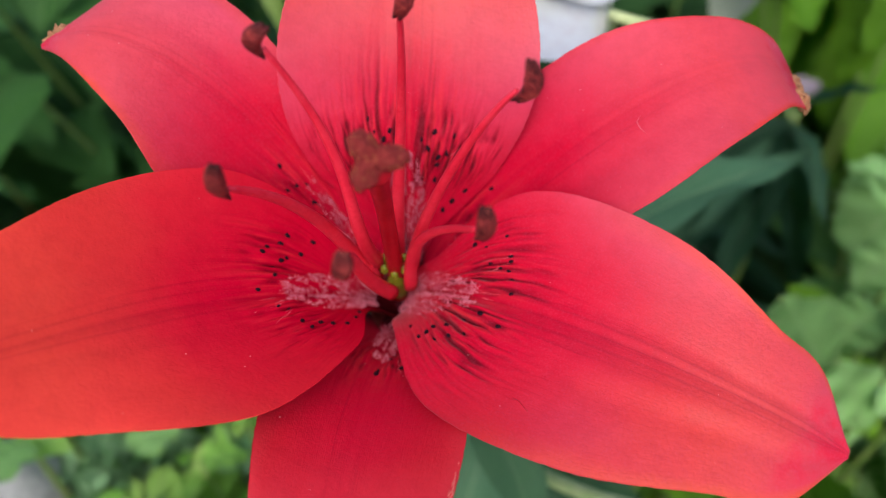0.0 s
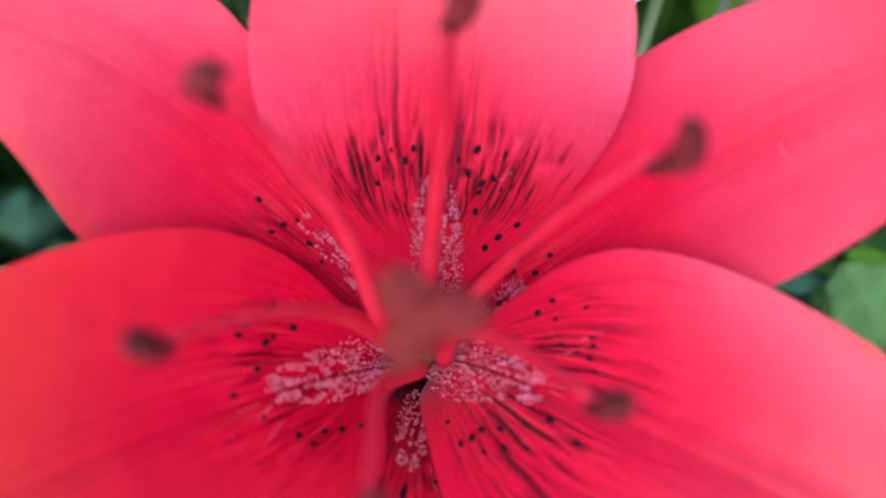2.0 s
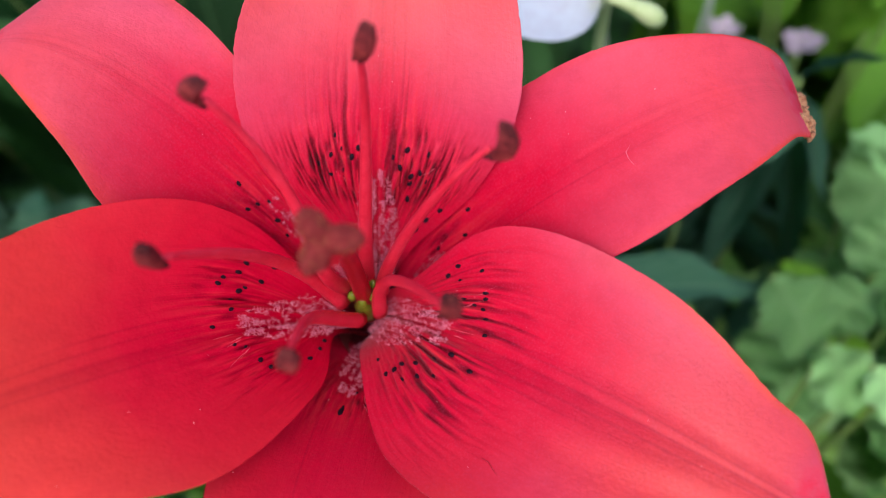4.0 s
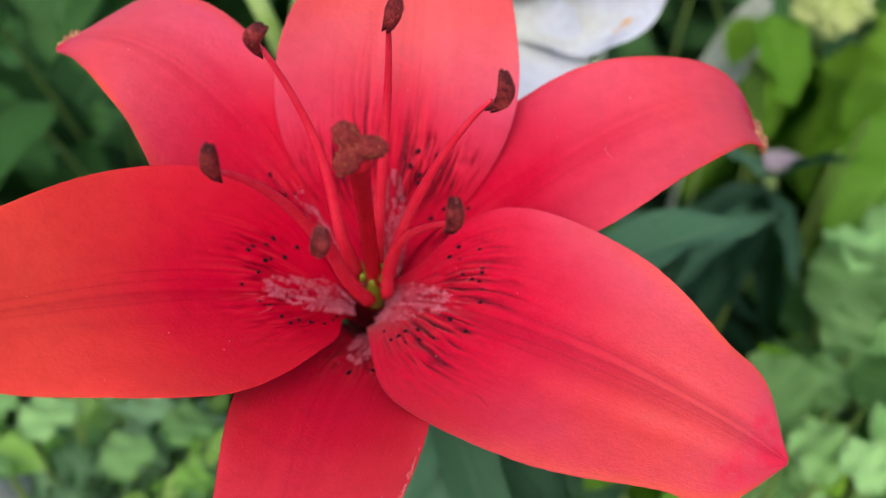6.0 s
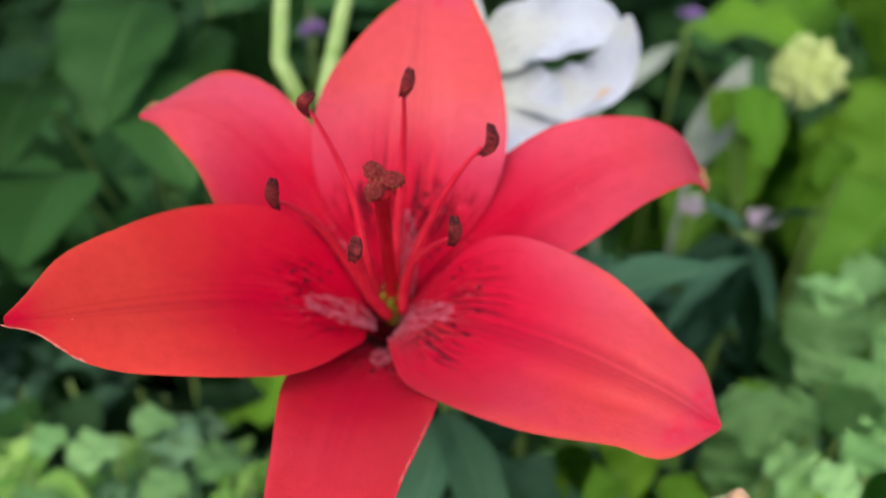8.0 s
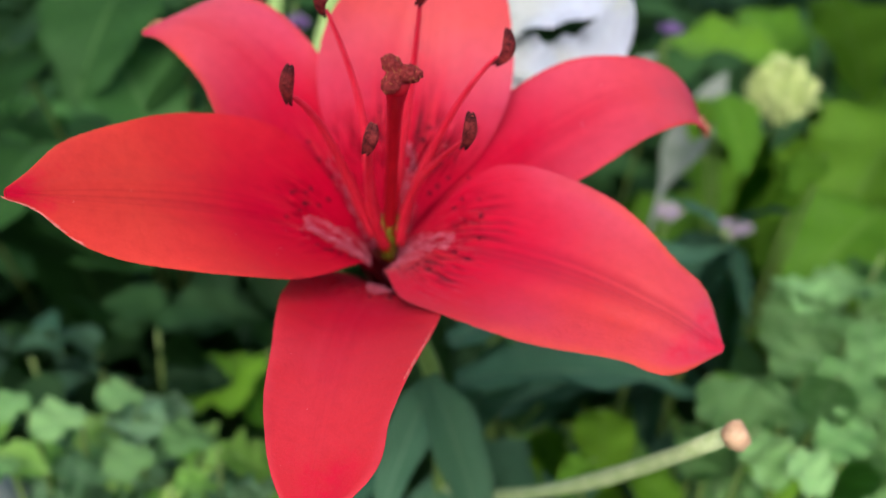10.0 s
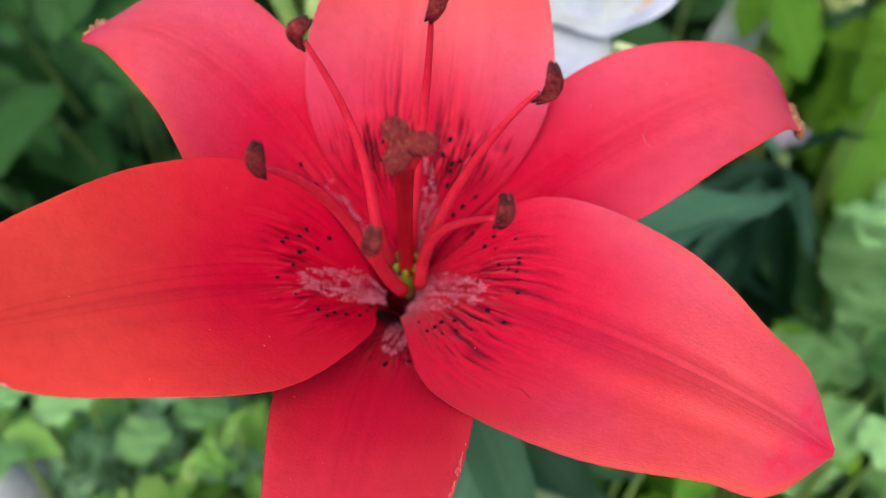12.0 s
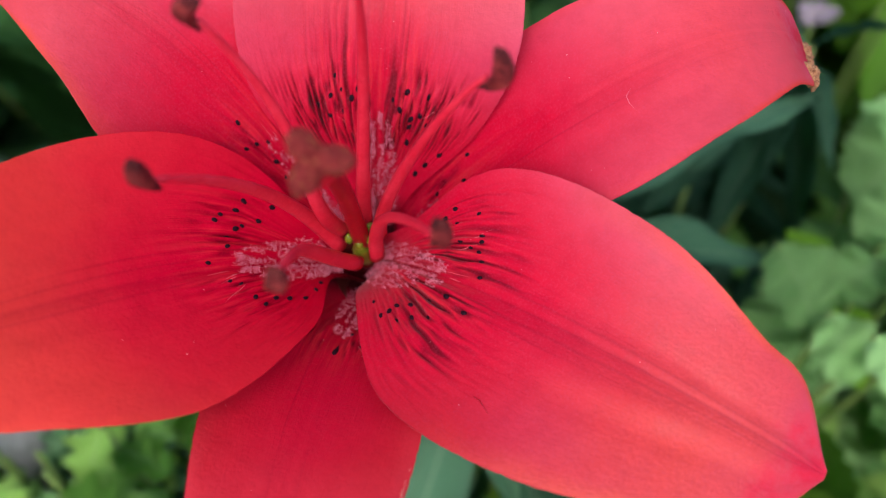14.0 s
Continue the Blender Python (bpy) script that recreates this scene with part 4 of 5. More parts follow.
PLANTS = (
    # name, leaf, x, y, height, spread, leaves, size, label, category
    ("broad_leaved_plant", "broad", -0.24, 0.42, 0.58, 0.10, 34, 0.085, "leafy garden plant with broad dull green leaves", "plant"),
    ("broad_leaved_plant", "broad", -0.14, 0.50, 0.60, 0.09, 30, 0.085, "leafy garden plant with broad dull green leaves", "plant"),
    ("broad_leaved_plant", "broad", -0.36, 0.34, 0.52, 0.10, 30, 0.075, "leafy garden plant with broad dull green leaves", "plant"),
    ("broad_leaved_plant", "dark", -0.20, 0.27, 0.46, 0.09, 36, 0.055, "low shaded plant with dark green leaves", "plant"),
    ("broad_leaved_plant", "dark", -0.30, 0.18, 0.44, 0.09, 36, 0.055, "low shaded plant with dark green leaves", "plant"),
    ("soft_leaved_plant", "small", -0.22, 0.10, 0.52, 0.08, 80, 0.023, "soft grey-green rounded leaves of a low plant", "plant"),
    ("soft_leaved_plant", "small", -0.10, 0.13, 0.54, 0.07, 70, 0.026, "low plant with small toothed bright green leaves", "plant"),
    ("soft_leaved_plant", "small", -0.15, 0.07, 0.52, 0.08, 60, 0.026, "low plant with small bright green leaves", "plant"),
    ("soft_leaved_plant", "small", -0.05, 0.09, 0.48, 0.07, 56, 0.025, "low plant with small bright green leaves", "plant"),
    ("broad_leaved_plant", "dark", -0.16, 0.23, 0.49, 0.07, 44, 0.036, "low shaded plant with dark green leaves", "plant"),
    ("soft_leaved_plant", "small", -0.08, 0.20, 0.47, 0.07, 64, 0.024, "low plant with small bright green leaves", "plant"),
    ("soft_leaved_plant", "small", -0.20, 0.06, 0.53, 0.07, 60, 0.024, "low plant with small bright green leaves", "plant"),
    ("soft_leaved_plant", "small", -0.09, 0.15, 0.50, 0.05, 60, 0.020, "low plant with small toothed bright green leaves", "plant"),
    ("soft_leaved_plant", "small", -0.15, 0.14, 0.51, 0.05, 70, 0.020, "low plant with small toothed bright green leaves", "plant"),
    ("soft_leaved_plant", "small", -0.21, 0.17, 0.45, 0.05, 44, 0.026, "low plant with small bright green leaves", "plant"),
    ("mint_plant", "soft", 0.19, 0.20, 0.55, 0.05, 40, 0.034, "upright plant with rounded soft green leaves", "plant"),
    ("mint_plant", "soft", 0.24, 0.17, 0.55, 0.06, 44, 0.036, "upright plant with rounded soft green leaves", "plant"),
    ("mint_plant", "bright", 0.14, 0.11, 0.52, 0.05, 36, 0.030, "upright plant with bright green pointed leaves", "plant"),
    ("broad_leaved_plant", "dark", -0.10, 0.33, 0.50, 0.08, 50, 0.045, "low shaded plant with dark green leaves", "plant"),
    ("broad_leaved_plant", "broad", -0.30, 0.27, 0.52, 0.08, 44, 0.050, "leafy garden plant with broad dull green leaves", "plant"),
    ("soft_leaved_plant", "small", -0.085, 0.12, 0.545, 0.05, 80, 0.022, "low plant with small bright green leaves", "plant"),
    ("soft_leaved_plant", "soft", -0.14, 0.1, 0.55, 0.05, 80, 0.018, "soft grey-green rounded leaves of a low plant", "plant"),
    ("soft_leaved_plant", "small", -0.19, 0.12, 0.50, 0.05, 80, 0.024, "low plant with small bright green leaves", "plant"),
    ("soft_leaved_plant", "soft", -0.12, 0.16, 0.49, 0.05, 80, 0.018, "soft grey-green rounded leaves of a low plant", "plant"),
    ("soft_leaved_plant", "small", -0.06, 0.15, 0.52, 0.05, 70, 0.022, "low plant with small bright green leaves", "plant"),
    ("soft_leaved_plant", "soft", -0.24, 0.1, 0.51, 0.05, 70, 0.026, "soft grey-green rounded leaves of a low plant", "plant"),
    ("soft_leaved_plant", "bright", 0.07, 0.09, 0.5, 0.05, 60, 0.024, "low plant with bright green pointed leaves", "plant"),
    ("soft_leaved_plant", "bright", 0.11, 0.13, 0.52, 0.05, 60, 0.026, "low plant with bright green pointed leaves", "plant"),
    ("soft_leaved_plant", "small", 0.17, 0.08, 0.54, 0.05, 60, 0.028, "low plant with small bright green leaves", "plant"),
    ("feathery_plant", "thin", -0.12, 0.17, 0.43, 0.08, 80, 0.045, "feathery plant with many narrow green leaves", "plant"),
    ("feathery_plant", "thin", -0.26, 0.22, 0.45, 0.09, 80, 0.045, "feathery plant with many narrow green leaves", "plant"),
    ("mint_plant", "soft", 0.22, 0.20, 0.53, 0.07, 60, 0.032, "upright plant with rounded soft green leaves", "plant"),
    ("mint_plant", "soft", 0.27, 0.29, 0.54, 0.08, 64, 0.036, "upright plant with rounded soft green leaves", "plant"),
    ("mint_plant", "bright", 0.17, 0.14, 0.50, 0.06, 30, 0.045, "upright plant with bright green pointed leaves", "plant"),
    ("mint_plant", "small", 0.12, 0.08, 0.44, 0.07, 36, 0.040, "low plant with small bright green leaves", "plant"),
    ("mint_plant", "soft", 0.24, 0.09, 0.46, 0.08, 60, 0.034, "upright plant with rounded soft green leaves", "plant"),
    ("bright_shrub", "bright", 0.26, 0.60, 0.42, 0.11, 44, 0.085, "shrub with large yellow-green leaves", "shrub"),
    ("bright_shrub", "bright", 0.40, 0.50, 0.53, 0.11, 44, 0.085, "shrub with large yellow-green leaves", "shrub"),
    ("bright_shrub", "bright", 0.30, 0.40, 0.50, 0.09, 36, 0.070, "shrub with large yellow-green leaves", "shrub"),
    ("bright_shrub", "bright", 0.25, 0.44, 0.50, 0.08, 50, 0.045, "shrub with yellow-green leaves", "shrub"),
    ("bright_shrub", "bright", 0.31, 0.52, 0.55, 0.09, 40, 0.060, "shrub with large yellow-green leaves", "shrub"),
    ("dark_lily", "strap", 0.12, 0.27, 0.52, 0.05, 60, 0.080, "lily shoot crowded with narrow dark green leaves", "plant"),
    ("dark_lily", "strap", 0.15, 0.21, 0.48, 0.05, 50, 0.080, "lily shoot crowded with narrow dark green leaves", "plant"),
    ("dark_lily", "lily", 0.06, 0.16, 0.42, 0.05, 50, 0.080, "lily shoot crowded with narrow dark green leaves", "plant"),
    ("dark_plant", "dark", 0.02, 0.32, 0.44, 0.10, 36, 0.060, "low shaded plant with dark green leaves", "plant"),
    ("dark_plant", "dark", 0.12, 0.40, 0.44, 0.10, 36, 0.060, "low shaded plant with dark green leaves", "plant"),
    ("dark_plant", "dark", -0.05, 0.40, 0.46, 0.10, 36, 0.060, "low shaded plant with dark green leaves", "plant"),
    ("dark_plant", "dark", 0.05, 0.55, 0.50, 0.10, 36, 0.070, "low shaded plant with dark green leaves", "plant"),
)
for k, (name, kind, x, y, height, spread, count, size, label, category) in enumerate(PLANTS):
    bushy(name, kind, x, y, height, spread, count, size, label, category, 100 + k, group="plants of the flower bed")

# larger leaves, each on its own leafstalk
def leafy(name, kind, foot, leaves, label):
    """A plant whose few large leaves stand on curved leafstalks from one foot."""
    x, y = foot
    root = thing(name, (x, y, 0.0), label, "plant", "plants of the flower bed")
    for start, tip in leaves:
        a = Vector(start)
        bm = tube(bmesh.new(), bezier((x, y, -0.01), (x, y, a.z * 0.5), (a.x * 0.7 + x * 0.3, a.y * 0.7 + y * 0.3, a.z * 0.85), a, 10), [0.0022 - 0.0011 * i / 9 for i in range(10)], 6)
        part("leafstalk", bm, M_STALK, root)
        leaf_to(kind, start, tip, root)
    return root


leafy("broad_leaved_plant", "broad", (-0.20, 0.45), (
    ((-0.167, 0.388, 0.608), (-0.174, 0.305, 0.596)),
    ((-0.134, 0.392, 0.591), (-0.154, 0.318, 0.582)),
    ((-0.166, 0.352, 0.584), (-0.125, 0.303, 0.560)),
    ((-0.208, 0.334, 0.589), (-0.206, 0.272, 0.594)),
    ((-0.187, 0.300, 0.559), (-0.183, 0.232, 0.579)),
    ((-0.126, 0.426, 0.585), (-0.109, 0.364, 0.570)),
), "leafy garden plant with broad dull green leaves")
leafy("bright_shrub", "bright", (0.32, 0.54), (
    ((0.150, 0.524, 0.531), (0.218, 0.478, 0.576)),
    ((0.191, 0.491, 0.493), (0.202, 0.404, 0.482)),
    ((0.305, 0.462, 0.533), (0.236, 0.371, 0.496)),
    ((0.271, 0.387, 0.506), (0.203, 0.327, 0.489)),
    ((0.266, 0.548, 0.569), (0.280, 0.463, 0.555)),
    ((0.175, 0.448, 0.493), (0.182, 0.396, 0.495)),
    ((0.262, 0.372, 0.479), (0.230, 0.327, 0.473)),
    ((0.273, 0.490, 0.465), (0.221, 0.404, 0.459)),
    ((0.226, 0.604, 0.530), (0.265, 0.531, 0.531)),
), "shrub with large yellow-green leaves")
leafy("mint_plant", "soft", (0.22, 0.26), (
    ((0.178, 0.244, 0.552), (0.152, 0.216, 0.545)),
    ((0.186, 0.212, 0.545), (0.163, 0.186, 0.534)),
    ((0.168, 0.262, 0.547), (0.175, 0.234, 0.557)),
    ((0.182, 0.180, 0.527), (0.163, 0.157, 0.525)),
    ((0.196, 0.236, 0.548), (0.191, 0.206, 0.550)),
    ((0.204, 0.200, 0.538), (0.190, 0.174, 0.536)),
    ((0.150, 0.216, 0.528), (0.137, 0.192, 0.524)),
), "upright plant with rounded soft green leaves")
leafy("mint_plant", "bright", (0.17, 0.17), (
    ((0.143, 0.184, 0.527), (0.128, 0.196, 0.551)),
    ((0.141, 0.183, 0.525), (0.150, 0.152, 0.527)),
    ((0.141, 0.183, 0.525), (0.121, 0.186, 0.533)),
    ((0.081, 0.199, 0.518), (0.082, 0.163, 0.516)),
    ((0.095, 0.178, 0.505), (0.114, 0.157, 0.509)),
    ((0.057, 0.183, 0.496), (0.083, 0.169, 0.505)),
    ((0.092, 0.183, 0.492), (0.072, 0.156, 0.488)),
    ((0.049, 0.167, 0.484), (0.067, 0.150, 0.489)),
    ((0.106, 0.167, 0.499), (0.092, 0.151, 0.496)),
), "upright plant with bright green pointed leaves")
leafy("bright_shrub", "bright", (0.22, 0.38), (
    ((0.151, 0.376, 0.577), (0.173, 0.342, 0.554)),
    ((0.201, 0.338, 0.568), (0.181, 0.325, 0.555)),
    ((0.155, 0.403, 0.560), (0.145, 0.385, 0.544)),
    ((0.193, 0.337, 0.546), (0.175, 0.327, 0.536)),
), "young shrub shoot with yellow-green leaves")
leafy("mint_plant", "soft", (0.14, 0.16), (
    ((0.115, 0.186, 0.556), (0.128, 0.159, 0.552)),
    ((0.147, 0.180, 0.557), (0.127, 0.172, 0.551)),
    ((0.127, 0.160, 0.557), (0.133, 0.138, 0.554)),
    ((0.139, 0.152, 0.558), (0.146, 0.134, 0.558)),
    ((0.120, 0.174, 0.539), (0.107, 0.157, 0.532)),
), "upright plant with rounded soft green leaves")
leafy("mint_plant", "soft", (0.16, 0.18), (
    ((0.157, 0.200, 0.565), (0.140, 0.190, 0.559)),
    ((0.158, 0.178, 0.570), (0.147, 0.160, 0.562)),
    ((0.166, 0.161, 0.565), (0.147, 0.152, 0.559)),
), "upright plant with rounded soft green leaves")
leafy("mint_plant", "bright", (0.06, 0.16), (
    ((0.052, 0.176, 0.529), (0.061, 0.157, 0.526)),
    ((0.072, 0.159, 0.534), (0.057, 0.146, 0.530)),
    ((0.042, 0.169, 0.523), (0.050, 0.146, 0.517)),
    ((0.074, 0.149, 0.528), (0.081, 0.136, 0.530)),
), "low plant with bright green pointed leaves")
bushy("mint_plant", "soft", 0.135, 0.185, 0.515, 0.045, 44, 0.030, "upright plant with rounded soft green leaves", "plant", 171, group="plants of the flower bed")
bushy("mint_plant", "small", 0.100, 0.150, 0.490, 0.045, 44, 0.030, "low plant with small lobed bright green leaves", "plant", 172, group="plants of the flower bed")
leafy("dark_lily", "strap", (0.14, 0.27), (
    ((0.134, 0.265, 0.566), (0.082, 0.243, 0.560)),
    ((0.134, 0.263, 0.562), (0.092, 0.224, 0.556)),
    ((0.134, 0.264, 0.564), (0.116, 0.218, 0.563)),
    ((0.135, 0.265, 0.570), (0.150, 0.255, 0.600)),
    ((0.133, 0.267, 0.568), (0.112, 0.292, 0.574)),
    ((0.135, 0.264, 0.564), (0.139, 0.220, 0.567)),
    ((0.134, 0.263, 0.545), (0.098, 0.202, 0.548)),
    ((0.135, 0.263, 0.550), (0.130, 0.200, 0.550)),
    ((0.134, 0.264, 0.540), (0.076, 0.220, 0.540)),
), "lily shoot crowded with narrow dark green leaves")
leafy("soft_leaved_plant", "soft", (-0.13, 0.13), (
    ((-0.131, 0.173, 0.522), (-0.139, 0.154, 0.531)),
    ((-0.105, 0.168, 0.507), (-0.111, 0.149, 0.515)),
    ((-0.085, 0.184, 0.499), (-0.097, 0.169, 0.511)),
    ((-0.151, 0.151, 0.516), (-0.154, 0.134, 0.526)),
    ((-0.117, 0.197, 0.507), (-0.125, 0.182, 0.519)),
    ((-0.150, 0.171, 0.530), (-0.154, 0.156, 0.534)),
), "soft grey-green rounded leaves of a low plant")


def mound(name, centre, radius, count, size, label, seed):
    """A rosette plant: a dome of crinkled leaves on thin leafstalks from one foot."""
    r = random.Random(seed)
    c = Vector(centre)
    root = thing(name, (c.x, c.y, 0.0), label, "plant", "plants of the flower bed")
    for i in range(count):
        a, up = r.uniform(0, 6.28), r.random()
        out = Vector((math.cos(a) * math.sqrt(1 - up * up), math.sin(a) * math.sqrt(1 - up * up), up * 0.7))
        start = c + out * radius * r.uniform(0.55, 0.9)
        way = (Vector((out.x, out.y, 0)) * 1.2 + Vector((r.uniform(-0.6, 0.6), r.uniform(-0.6, 0.6), r.uniform(-0.2, 0.5)))).normalized()
        long = size * r.uniform(0.6, 1.2)
        if i % 3 == 0:
            part("leafstalk", tube(bmesh.new(), bezier((c.x, c.y, -0.01), (c.x, c.y, c.z * 0.6), start - Vector((0, 0, 0.03)), start, 8), [0.0013] * 8, 5), M_STALK, root)
        leaf_to("crinkle", start, start + way * long, root, r.uniform(0.9, 1.15), r.uniform(-35, 35))
    return root


mound("crinkled_leaf_plant", (-0.118, 0.172, 0.462), 0.040, 70, 0.026, "low plant with pale green crinkled toothed leaves", 41)
mound("crinkled_leaf_plant", (-0.072, 0.150, 0.470), 0.030, 46, 0.022, "low plant with pale green crinkled toothed leaves", 42)
mound("crinkled_leaf_plant", (-0.200, 0.190, 0.430), 0.036, 50, 0.026, "low plant with pale green crinkled toothed leaves", 43)
leafy("bright_shrub", "bright", (-0.10, 0.30), (
    ((-0.100, 0.285, 0.440), (-0.092, 0.240, 0.462)),
    ((-0.108, 0.275, 0.450), (-0.112, 0.235, 0.455)),
    ((-0.090, 0.280, 0.430), (-0.076, 0.245, 0.440)),
), "young shoot with yellow-green leaves in the shade")

# low growth that covers the soil
def undergrowth(name, mat, x0, x1, y0, y1, z0, z1, count, size, seed, label):
    r = random.Random(seed)
    verts, faces, uvs = [], [], []
    for i in range(count):
        u, w = r.uniform(-1, 1), r.uniform(-1, 1)
        d = math.hypot(u, w) / (0.85 + 0.5 * noise.noise(Vector((u * 1.7, w * 1.7, seed))))
        if d > 1.15:
            continue
        lump = 0.75 + 0.5 * noise.noise(Vector((u * 3.1, w * 3.1, seed + 9.0)))
        p = Vector(((x0 + x1) / 2 + u * (x1 - x0) * 0.6, (y0 + y1) / 2 + w * (y1 - y0) * 0.6, z0 + (z1 - z0) * r.random() * min(1, lump) * (1 - 0.6 * max(0, d - 0.4))))
        if over_stone(p):
            continue
        a, rise = r.uniform(0, 6.28), r.uniform(-0.5, 0.6)
        x = Vector((math.cos(a), math.sin(a), rise)).normalized()
        y = Vector((-math.sin(a), math.cos(a), r.uniform(-0.5, 0.5))).normalized()
        n = x.cross(y)
        long = size * r.uniform(0.5, 1.3)
        foot = len(verts)
        verts.append(p)
        uvs.append((0, 0.5))
        for s, w in ((0.3, 0.26), (0.65, 0.24)):
            for v in (-1, 0, 1):
                verts.append(p + x * long * s + y * long * w * v + n * (0.06 * long * abs(v) - 0.2 * long * s * s))
                uvs.append((s, 0.5 + 0.5 * v))
        verts.append(p + x * long - n * 0.2 * long)
        uvs.append((1, 0.5))
        f = foot
        faces += [(f, f + 1, f + 2), (f, f + 2, f + 3), (f + 1, f + 4, f + 5, f + 2), (f + 2, f + 5, f + 6, f + 3), (f + 4, f + 7, f + 5), (f + 5, f + 7, f + 6)]
    me = bpy.data.meshes.new(name)
    me.from_pydata(verts, [], faces)
    layer = me.uv_layers.new(name="UVMap")
    for lp in me.loops:
        layer.data[lp.index].uv = uvs[lp.vertex_index]
    for poly in me.polygons:
        poly.use_smooth = True
    me.materials.append(mat)
    return tagged(new(name, me), label, "undergrowth", kind="stuff")


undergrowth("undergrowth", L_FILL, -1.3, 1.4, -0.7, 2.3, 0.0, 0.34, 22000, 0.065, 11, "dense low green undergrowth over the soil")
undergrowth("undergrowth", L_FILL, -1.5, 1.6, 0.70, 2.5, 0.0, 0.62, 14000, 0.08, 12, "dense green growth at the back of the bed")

undergrowth("undergrowth", L_FRESH, 0.08, 0.60, -0.05, 0.45, 0.22, 0.49, 4600, 0.032, 13, "soft green leaves growing thickly under taller plants")
undergrowth("undergrowth", L_FRESH, -0.36, 0.0, -0.10, 0.26, 0.20, 0.54, 7500, 0.022, 14, "fresh green small leaves growing thickly under taller plants")
undergrowth("undergrowth", L_FRESH, -0.27, -0.03, 0.02, 0.19, 0.40, 0.530, 8500, 0.017, 17, "fine pale green leaflets crowding over the low plants")
undergrowth("undergrowth", L_BRIGHT, 0.0, 0.17, -0.02, 0.17, 0.28, 0.475, 2600, 0.022, 16, "bright green small leaves growing thickly under taller plants")
undergrowth("undergrowth", L_BROAD, -0.60, 0.08, 0.24, 0.75, 0.18, 0.44, 2600, 0.045, 15, "dull green leaves filling the back of the bed")

undergrowth("undergrowth", L_FRESH, 0.05, 0.22, 0.13, 0.30, 0.30, 0.475, 1500, 0.030, 19, "soft green leaflets under the narrow dark leaves")
undergrowth("undergrowth", L_SHADE, -0.36, -0.06, 0.18, 0.34, 0.30, 0.45, 2600, 0.022, 18, "dark bluish leaflets between the low plants")

# ---- the white lily behind ----
white = thing("white_lily", (0.055, 0.235, 0.0), "white lily in bloom with curled petals on a green stalk", "flower")
WH, WAXIS = (0.0118, 0.2106, 0.6760), (0.0, -0.60, 0.80)
for k, (ribs, w) in enumerate((
    (((0.0200, 0.2130, 0.6900), (0.0370, 0.2110, 0.6960), (0.0545, 0.2090, 0.6940)), 0.0105),
    (((0.0300, 0.2040, 0.6690), (0.0560, 0.1960, 0.6680), (0.0550, 0.2060, 0.7000)), 0.0090),
    (((0.0168, 0.2061, 0.6693), (0.0271, 0.1917, 0.6668), (0.0429, 0.1965, 0.6628)), 0.0150),
    (((0.0028, 0.2253, 0.6825), (-0.0057, 0.2402, 0.6914), (-0.0105, 0.2549, 0.7012)), 0.011),
    (((0.0037, 0.2135, 0.6611), (-0.0080, 0.2152, 0.6458), (-0.0167, 0.2189, 0.6256)), 0.01),
)):
    petal = Petal(WH, WAXIS, ribs, (0, 10 if k % 2 else -10), (w * 0.6, w * 0.9, w, w * 0.95, w * 0.7, w * 0.4), (w * 0.6, w * 0.9, w, w * 0.95, w * 0.7, w * 0.4), (0.3, 0.3, 0.1), k + 11, ripple=3.5)
    body = part("petal", petal.sheet(50, 24), M_WHITE, white, "white curled petal")
    if k == 1:
        bm = bmesh.new()
        for i in range(6):
            p, n, t = petal.point(rng.uniform(0.62, 0.72), rng.uniform(0.3, 0.4), 0.0004)
            blob(bm, p, (0.0007, 0.0005, 0.0004), rings=4, sides=6)
        part("pollen", bm, M_POLLEN, body, "orange pollen dust")
bm = bmesh.new()
tube(bm, bezier(WH, (0.03, 0.225, 0.62), (0.055, 0.235, 0.4), (0.055, 0.235, -0.02), 20), [0.003] * 20, 10)
part("stem", bm, M_STALK, white)

bm = bmesh.new()
pts = bezier((0.054, 0.234, 0.50), (0.052, 0.232, 0.58), (0.0503, 0.227, 0.637), (0.0410, 0.181, 0.6755), 14) + bezier((0.0410, 0.181, 0.6755), (0.044, 0.1795, 0.676), (0.049, 0.180, 0.673), (0.0537, 0.180, 0.6698), 8)[1:]
tube(bm, pts, [0.0014] * 16 + [0.0016, 0.0019, 0.0024, 0.0026, 0.0017], 10)
part("flower_stalk", bm, M_PALESTALK, white, "pale green stub of a fallen flower")

# yellow-green flower head
head = thing("flower_head", (0.30, 0.58, 0.0), "round yellow-green flower head of many florets on a stalk", "flower")
bm = bmesh.new()
r = random.Random(5)
C = Vector((0.2185, 0.463, 0.5380))
blob(bm, C, (0.0150, 0.0150, 0.0138), rings=12, sides=16, rough=0.15, freq=120)
for i in range(230):
    z = 1 - 2 * (i + 0.5) / 230
    a, w = i * 2.39996, math.sqrt(max(0, 1 - z * z))
    d = Vector((math.cos(a) * w, math.sin(a) * w, z))
    blob(bm, C + Vector((d.x * 0.0178, d.y * 0.0178, d.z * 0.0165)) * r.uniform(0.82, 1.12) * (1 + 0.35 * noise.noise(d * 2.3)), (0.0024, 0.0020, 0.0036), d.to_track_quat("Z", "Y").to_matrix(), 4, 6, 0.4, 300)
tagged(part("flower_ball", bm, M_FLORET, head), kind="stuff")
bm = bmesh.new()
tube(bm, bezier(C, (0.235, 0.50, 0.46), (0.30, 0.58, 0.3), (0.30, 0.58, -0.02), 14), [0.0025] * 14, 8)
part("stem", bm, M_STALK, head)


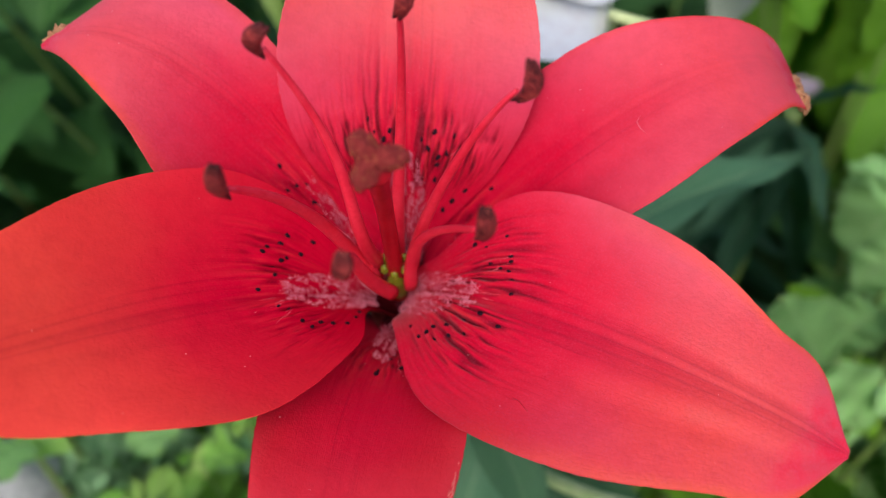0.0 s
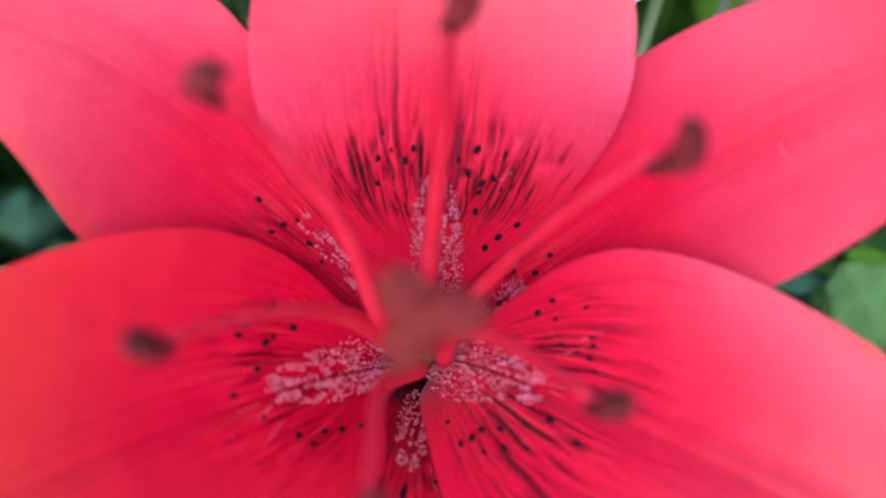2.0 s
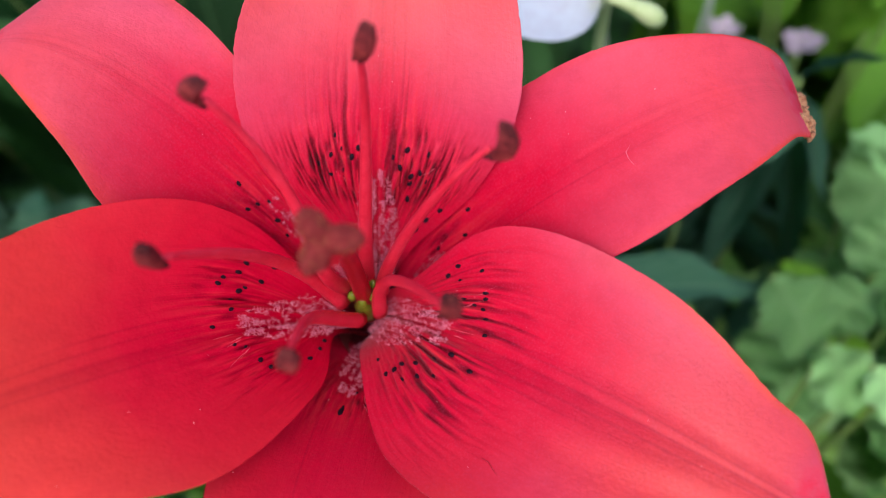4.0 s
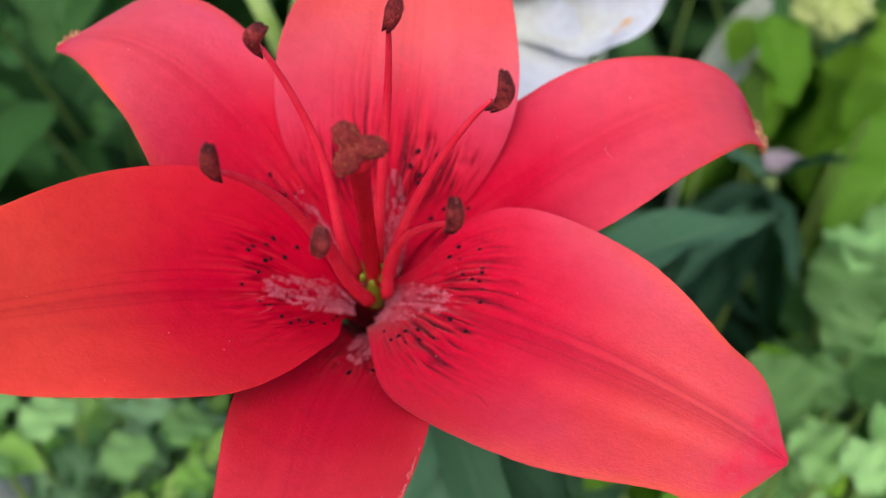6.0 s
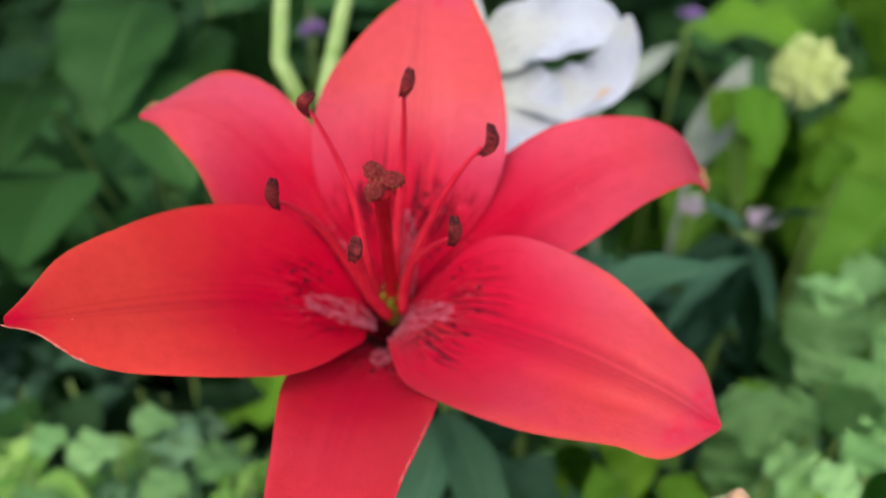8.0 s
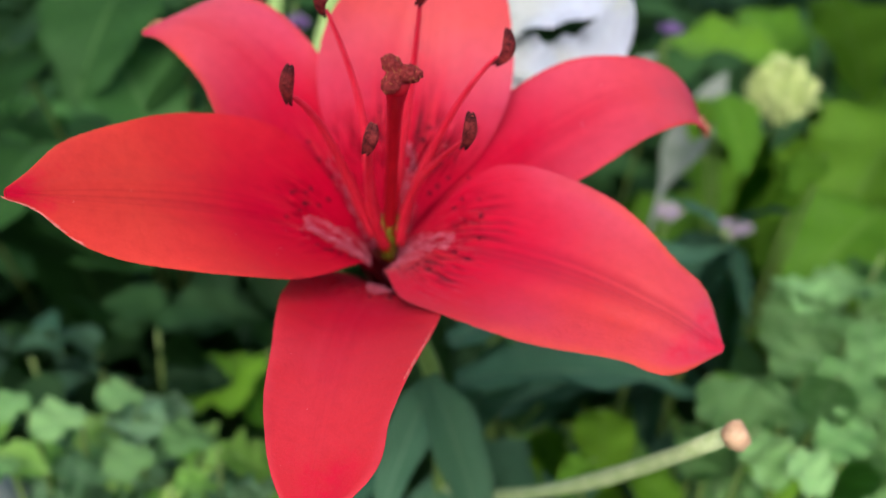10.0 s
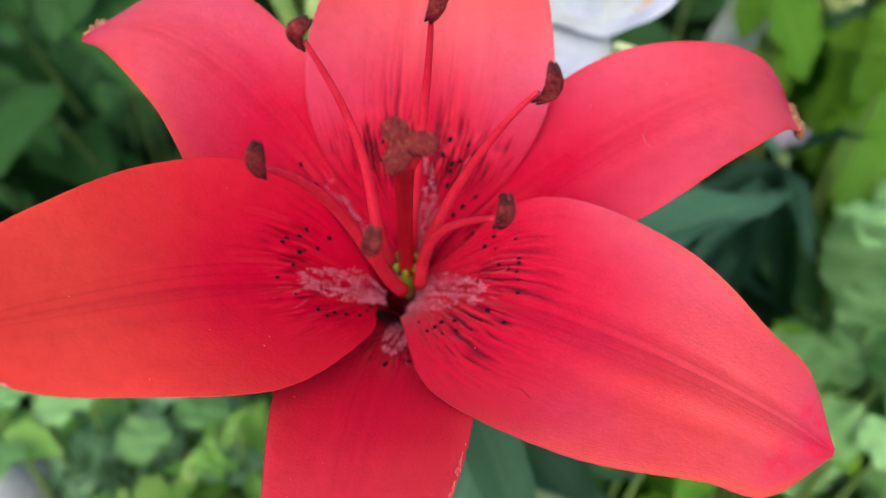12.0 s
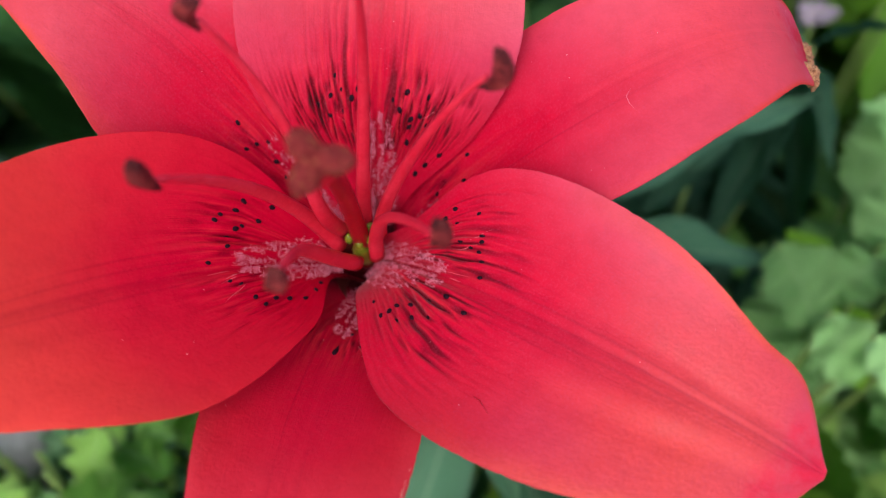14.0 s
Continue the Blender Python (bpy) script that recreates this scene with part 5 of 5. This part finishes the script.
# ---- stalks and small things behind ----
stalk = thing("green_stalk", (-0.06, 0.32, 0.0), "pale green forked stalk of a neighbouring plant", "stalk")
for a, b, c in (((-0.057, 0.244, 0.692), (-0.054, 0.214, 0.675), (-0.040, 0.197, 0.661)), ((-0.034, 0.248, 0.691), (-0.039, 0.213, 0.668), (-0.040, 0.197, 0.662))):
    bm = bmesh.new()
    tube(bm, bezier(a, Vector(a).lerp(Vector(b), 0.4), Vector(a).lerp(Vector(b), 0.8), b, 8) + bezier(b, Vector(b).lerp(Vector(c), 0.3), c, (-0.045, 0.27, 0.56), 8)[1:] + [Vector((-0.06, 0.32, 0.3)), Vector((-0.06, 0.32, -0.01))], [0.0028] * 17, 10)
    part("stem", bm, M_FORK, stalk)

strap = thing("withered_leaf", (0.15, 0.42, 0.0), "long grey-green withered strap leaf among the shrubs", "leaf")
for a, b, w in (((0.167, 0.422, 0.568), (0.146, 0.415, 0.490), 0.0125), ((0.125, 0.425, 0.574), (0.083, 0.418, 0.540), 0.0075)):
    a, b = Vector(a), Vector(b)
    sheet = Petal(tuple(b), (0.0, -0.5, 0.86), (tuple(b.lerp(a, 0.3)), tuple(b.lerp(a, 0.7)), tuple(a)), (0, 15), (w * 0.5, w, w, w * 0.8, w * 0.5, w * 0.25), (w * 0.4, w * 0.8, w, w * 0.9, w * 0.5, w * 0.2), (0.3, 0.2, 0.0), 31)
    part("blade", sheet.sheet(30, 12), M_DRY, strap)
    part("leafstalk", tube(bmesh.new(), bezier((0.15, 0.42, -0.01), (0.15, 0.42, 0.2), b - Vector((0, 0, 0.1)), b, 10), [0.002] * 10, 6), M_DRY, strap)


def blossom(name, at, foot, mat, size, label, seed):
    """A small loose blossom of rounded petals on a thin stalk."""
    r = random.Random(seed)
    root = thing(name, (*foot, 0.0), label, "flower")
    c = Vector(at)
    for i in range(5):
        a = 1.257 * i + r.uniform(-0.3, 0.3)
        d = Vector((math.cos(a), math.sin(a) * 0.8, 0.5 + r.uniform(-0.3, 0.3)))
        w = size * 0.38
        petal = Petal(tuple(c), (0, -0.4, 0.9), (tuple(c + d * size * 0.3), tuple(c + d * size * 0.7), tuple(c + d * size)), (0, r.uniform(-20, 20)), (w * 0.5, w, w, w, w * 0.7, w * 0.4), (w * 0.5, w, w, w, w * 0.7, w * 0.4), (0.3, 0.2, 0), seed + i)
        part("petal", petal.sheet(16, 9), mat, root)
    part("stem", tube(bmesh.new(), bezier(c, c - Vector((0, 0, 0.08)), (*foot, 0.2), (*foot, -0.01), 10), [0.0012] * 10, 6), M_STALK, root)


blossom("pale_blossom", (0.178, 0.360, 0.498), (0.20, 0.40), M_PINK, 0.010, "small pale pink fading blossom between leaves", 61)
blossom("pale_blossom", (0.136, 0.357, 0.508), (0.16, 0.40), M_PINK, 0.008, "small pale pink fading blossom between leaves", 67)
blossom("purple_blossom", (-0.095, 0.472, 0.548), (-0.08, 0.50), M_PURPLE, 0.009, "small purple blossom half hidden behind stalks", 71)
blossom("purple_blossom", (0.146, 0.492, 0.557), (0.15, 0.55), M_PURPLE, 0.009, "small purple blossom half hidden behind stalks", 73)

rock = thing("garden_stone", (-0.168, 0.152, 0.0), "upright grey weathered stone among low plants", "stone")
bm = bmesh.new()
blob(bm, (-0.168, 0.152, 0.22), (0.042, 0.036, 0.285), rings=26, sides=24, rough=0.25, freq=14.0)
part("body", bm, M_STONE, rock)
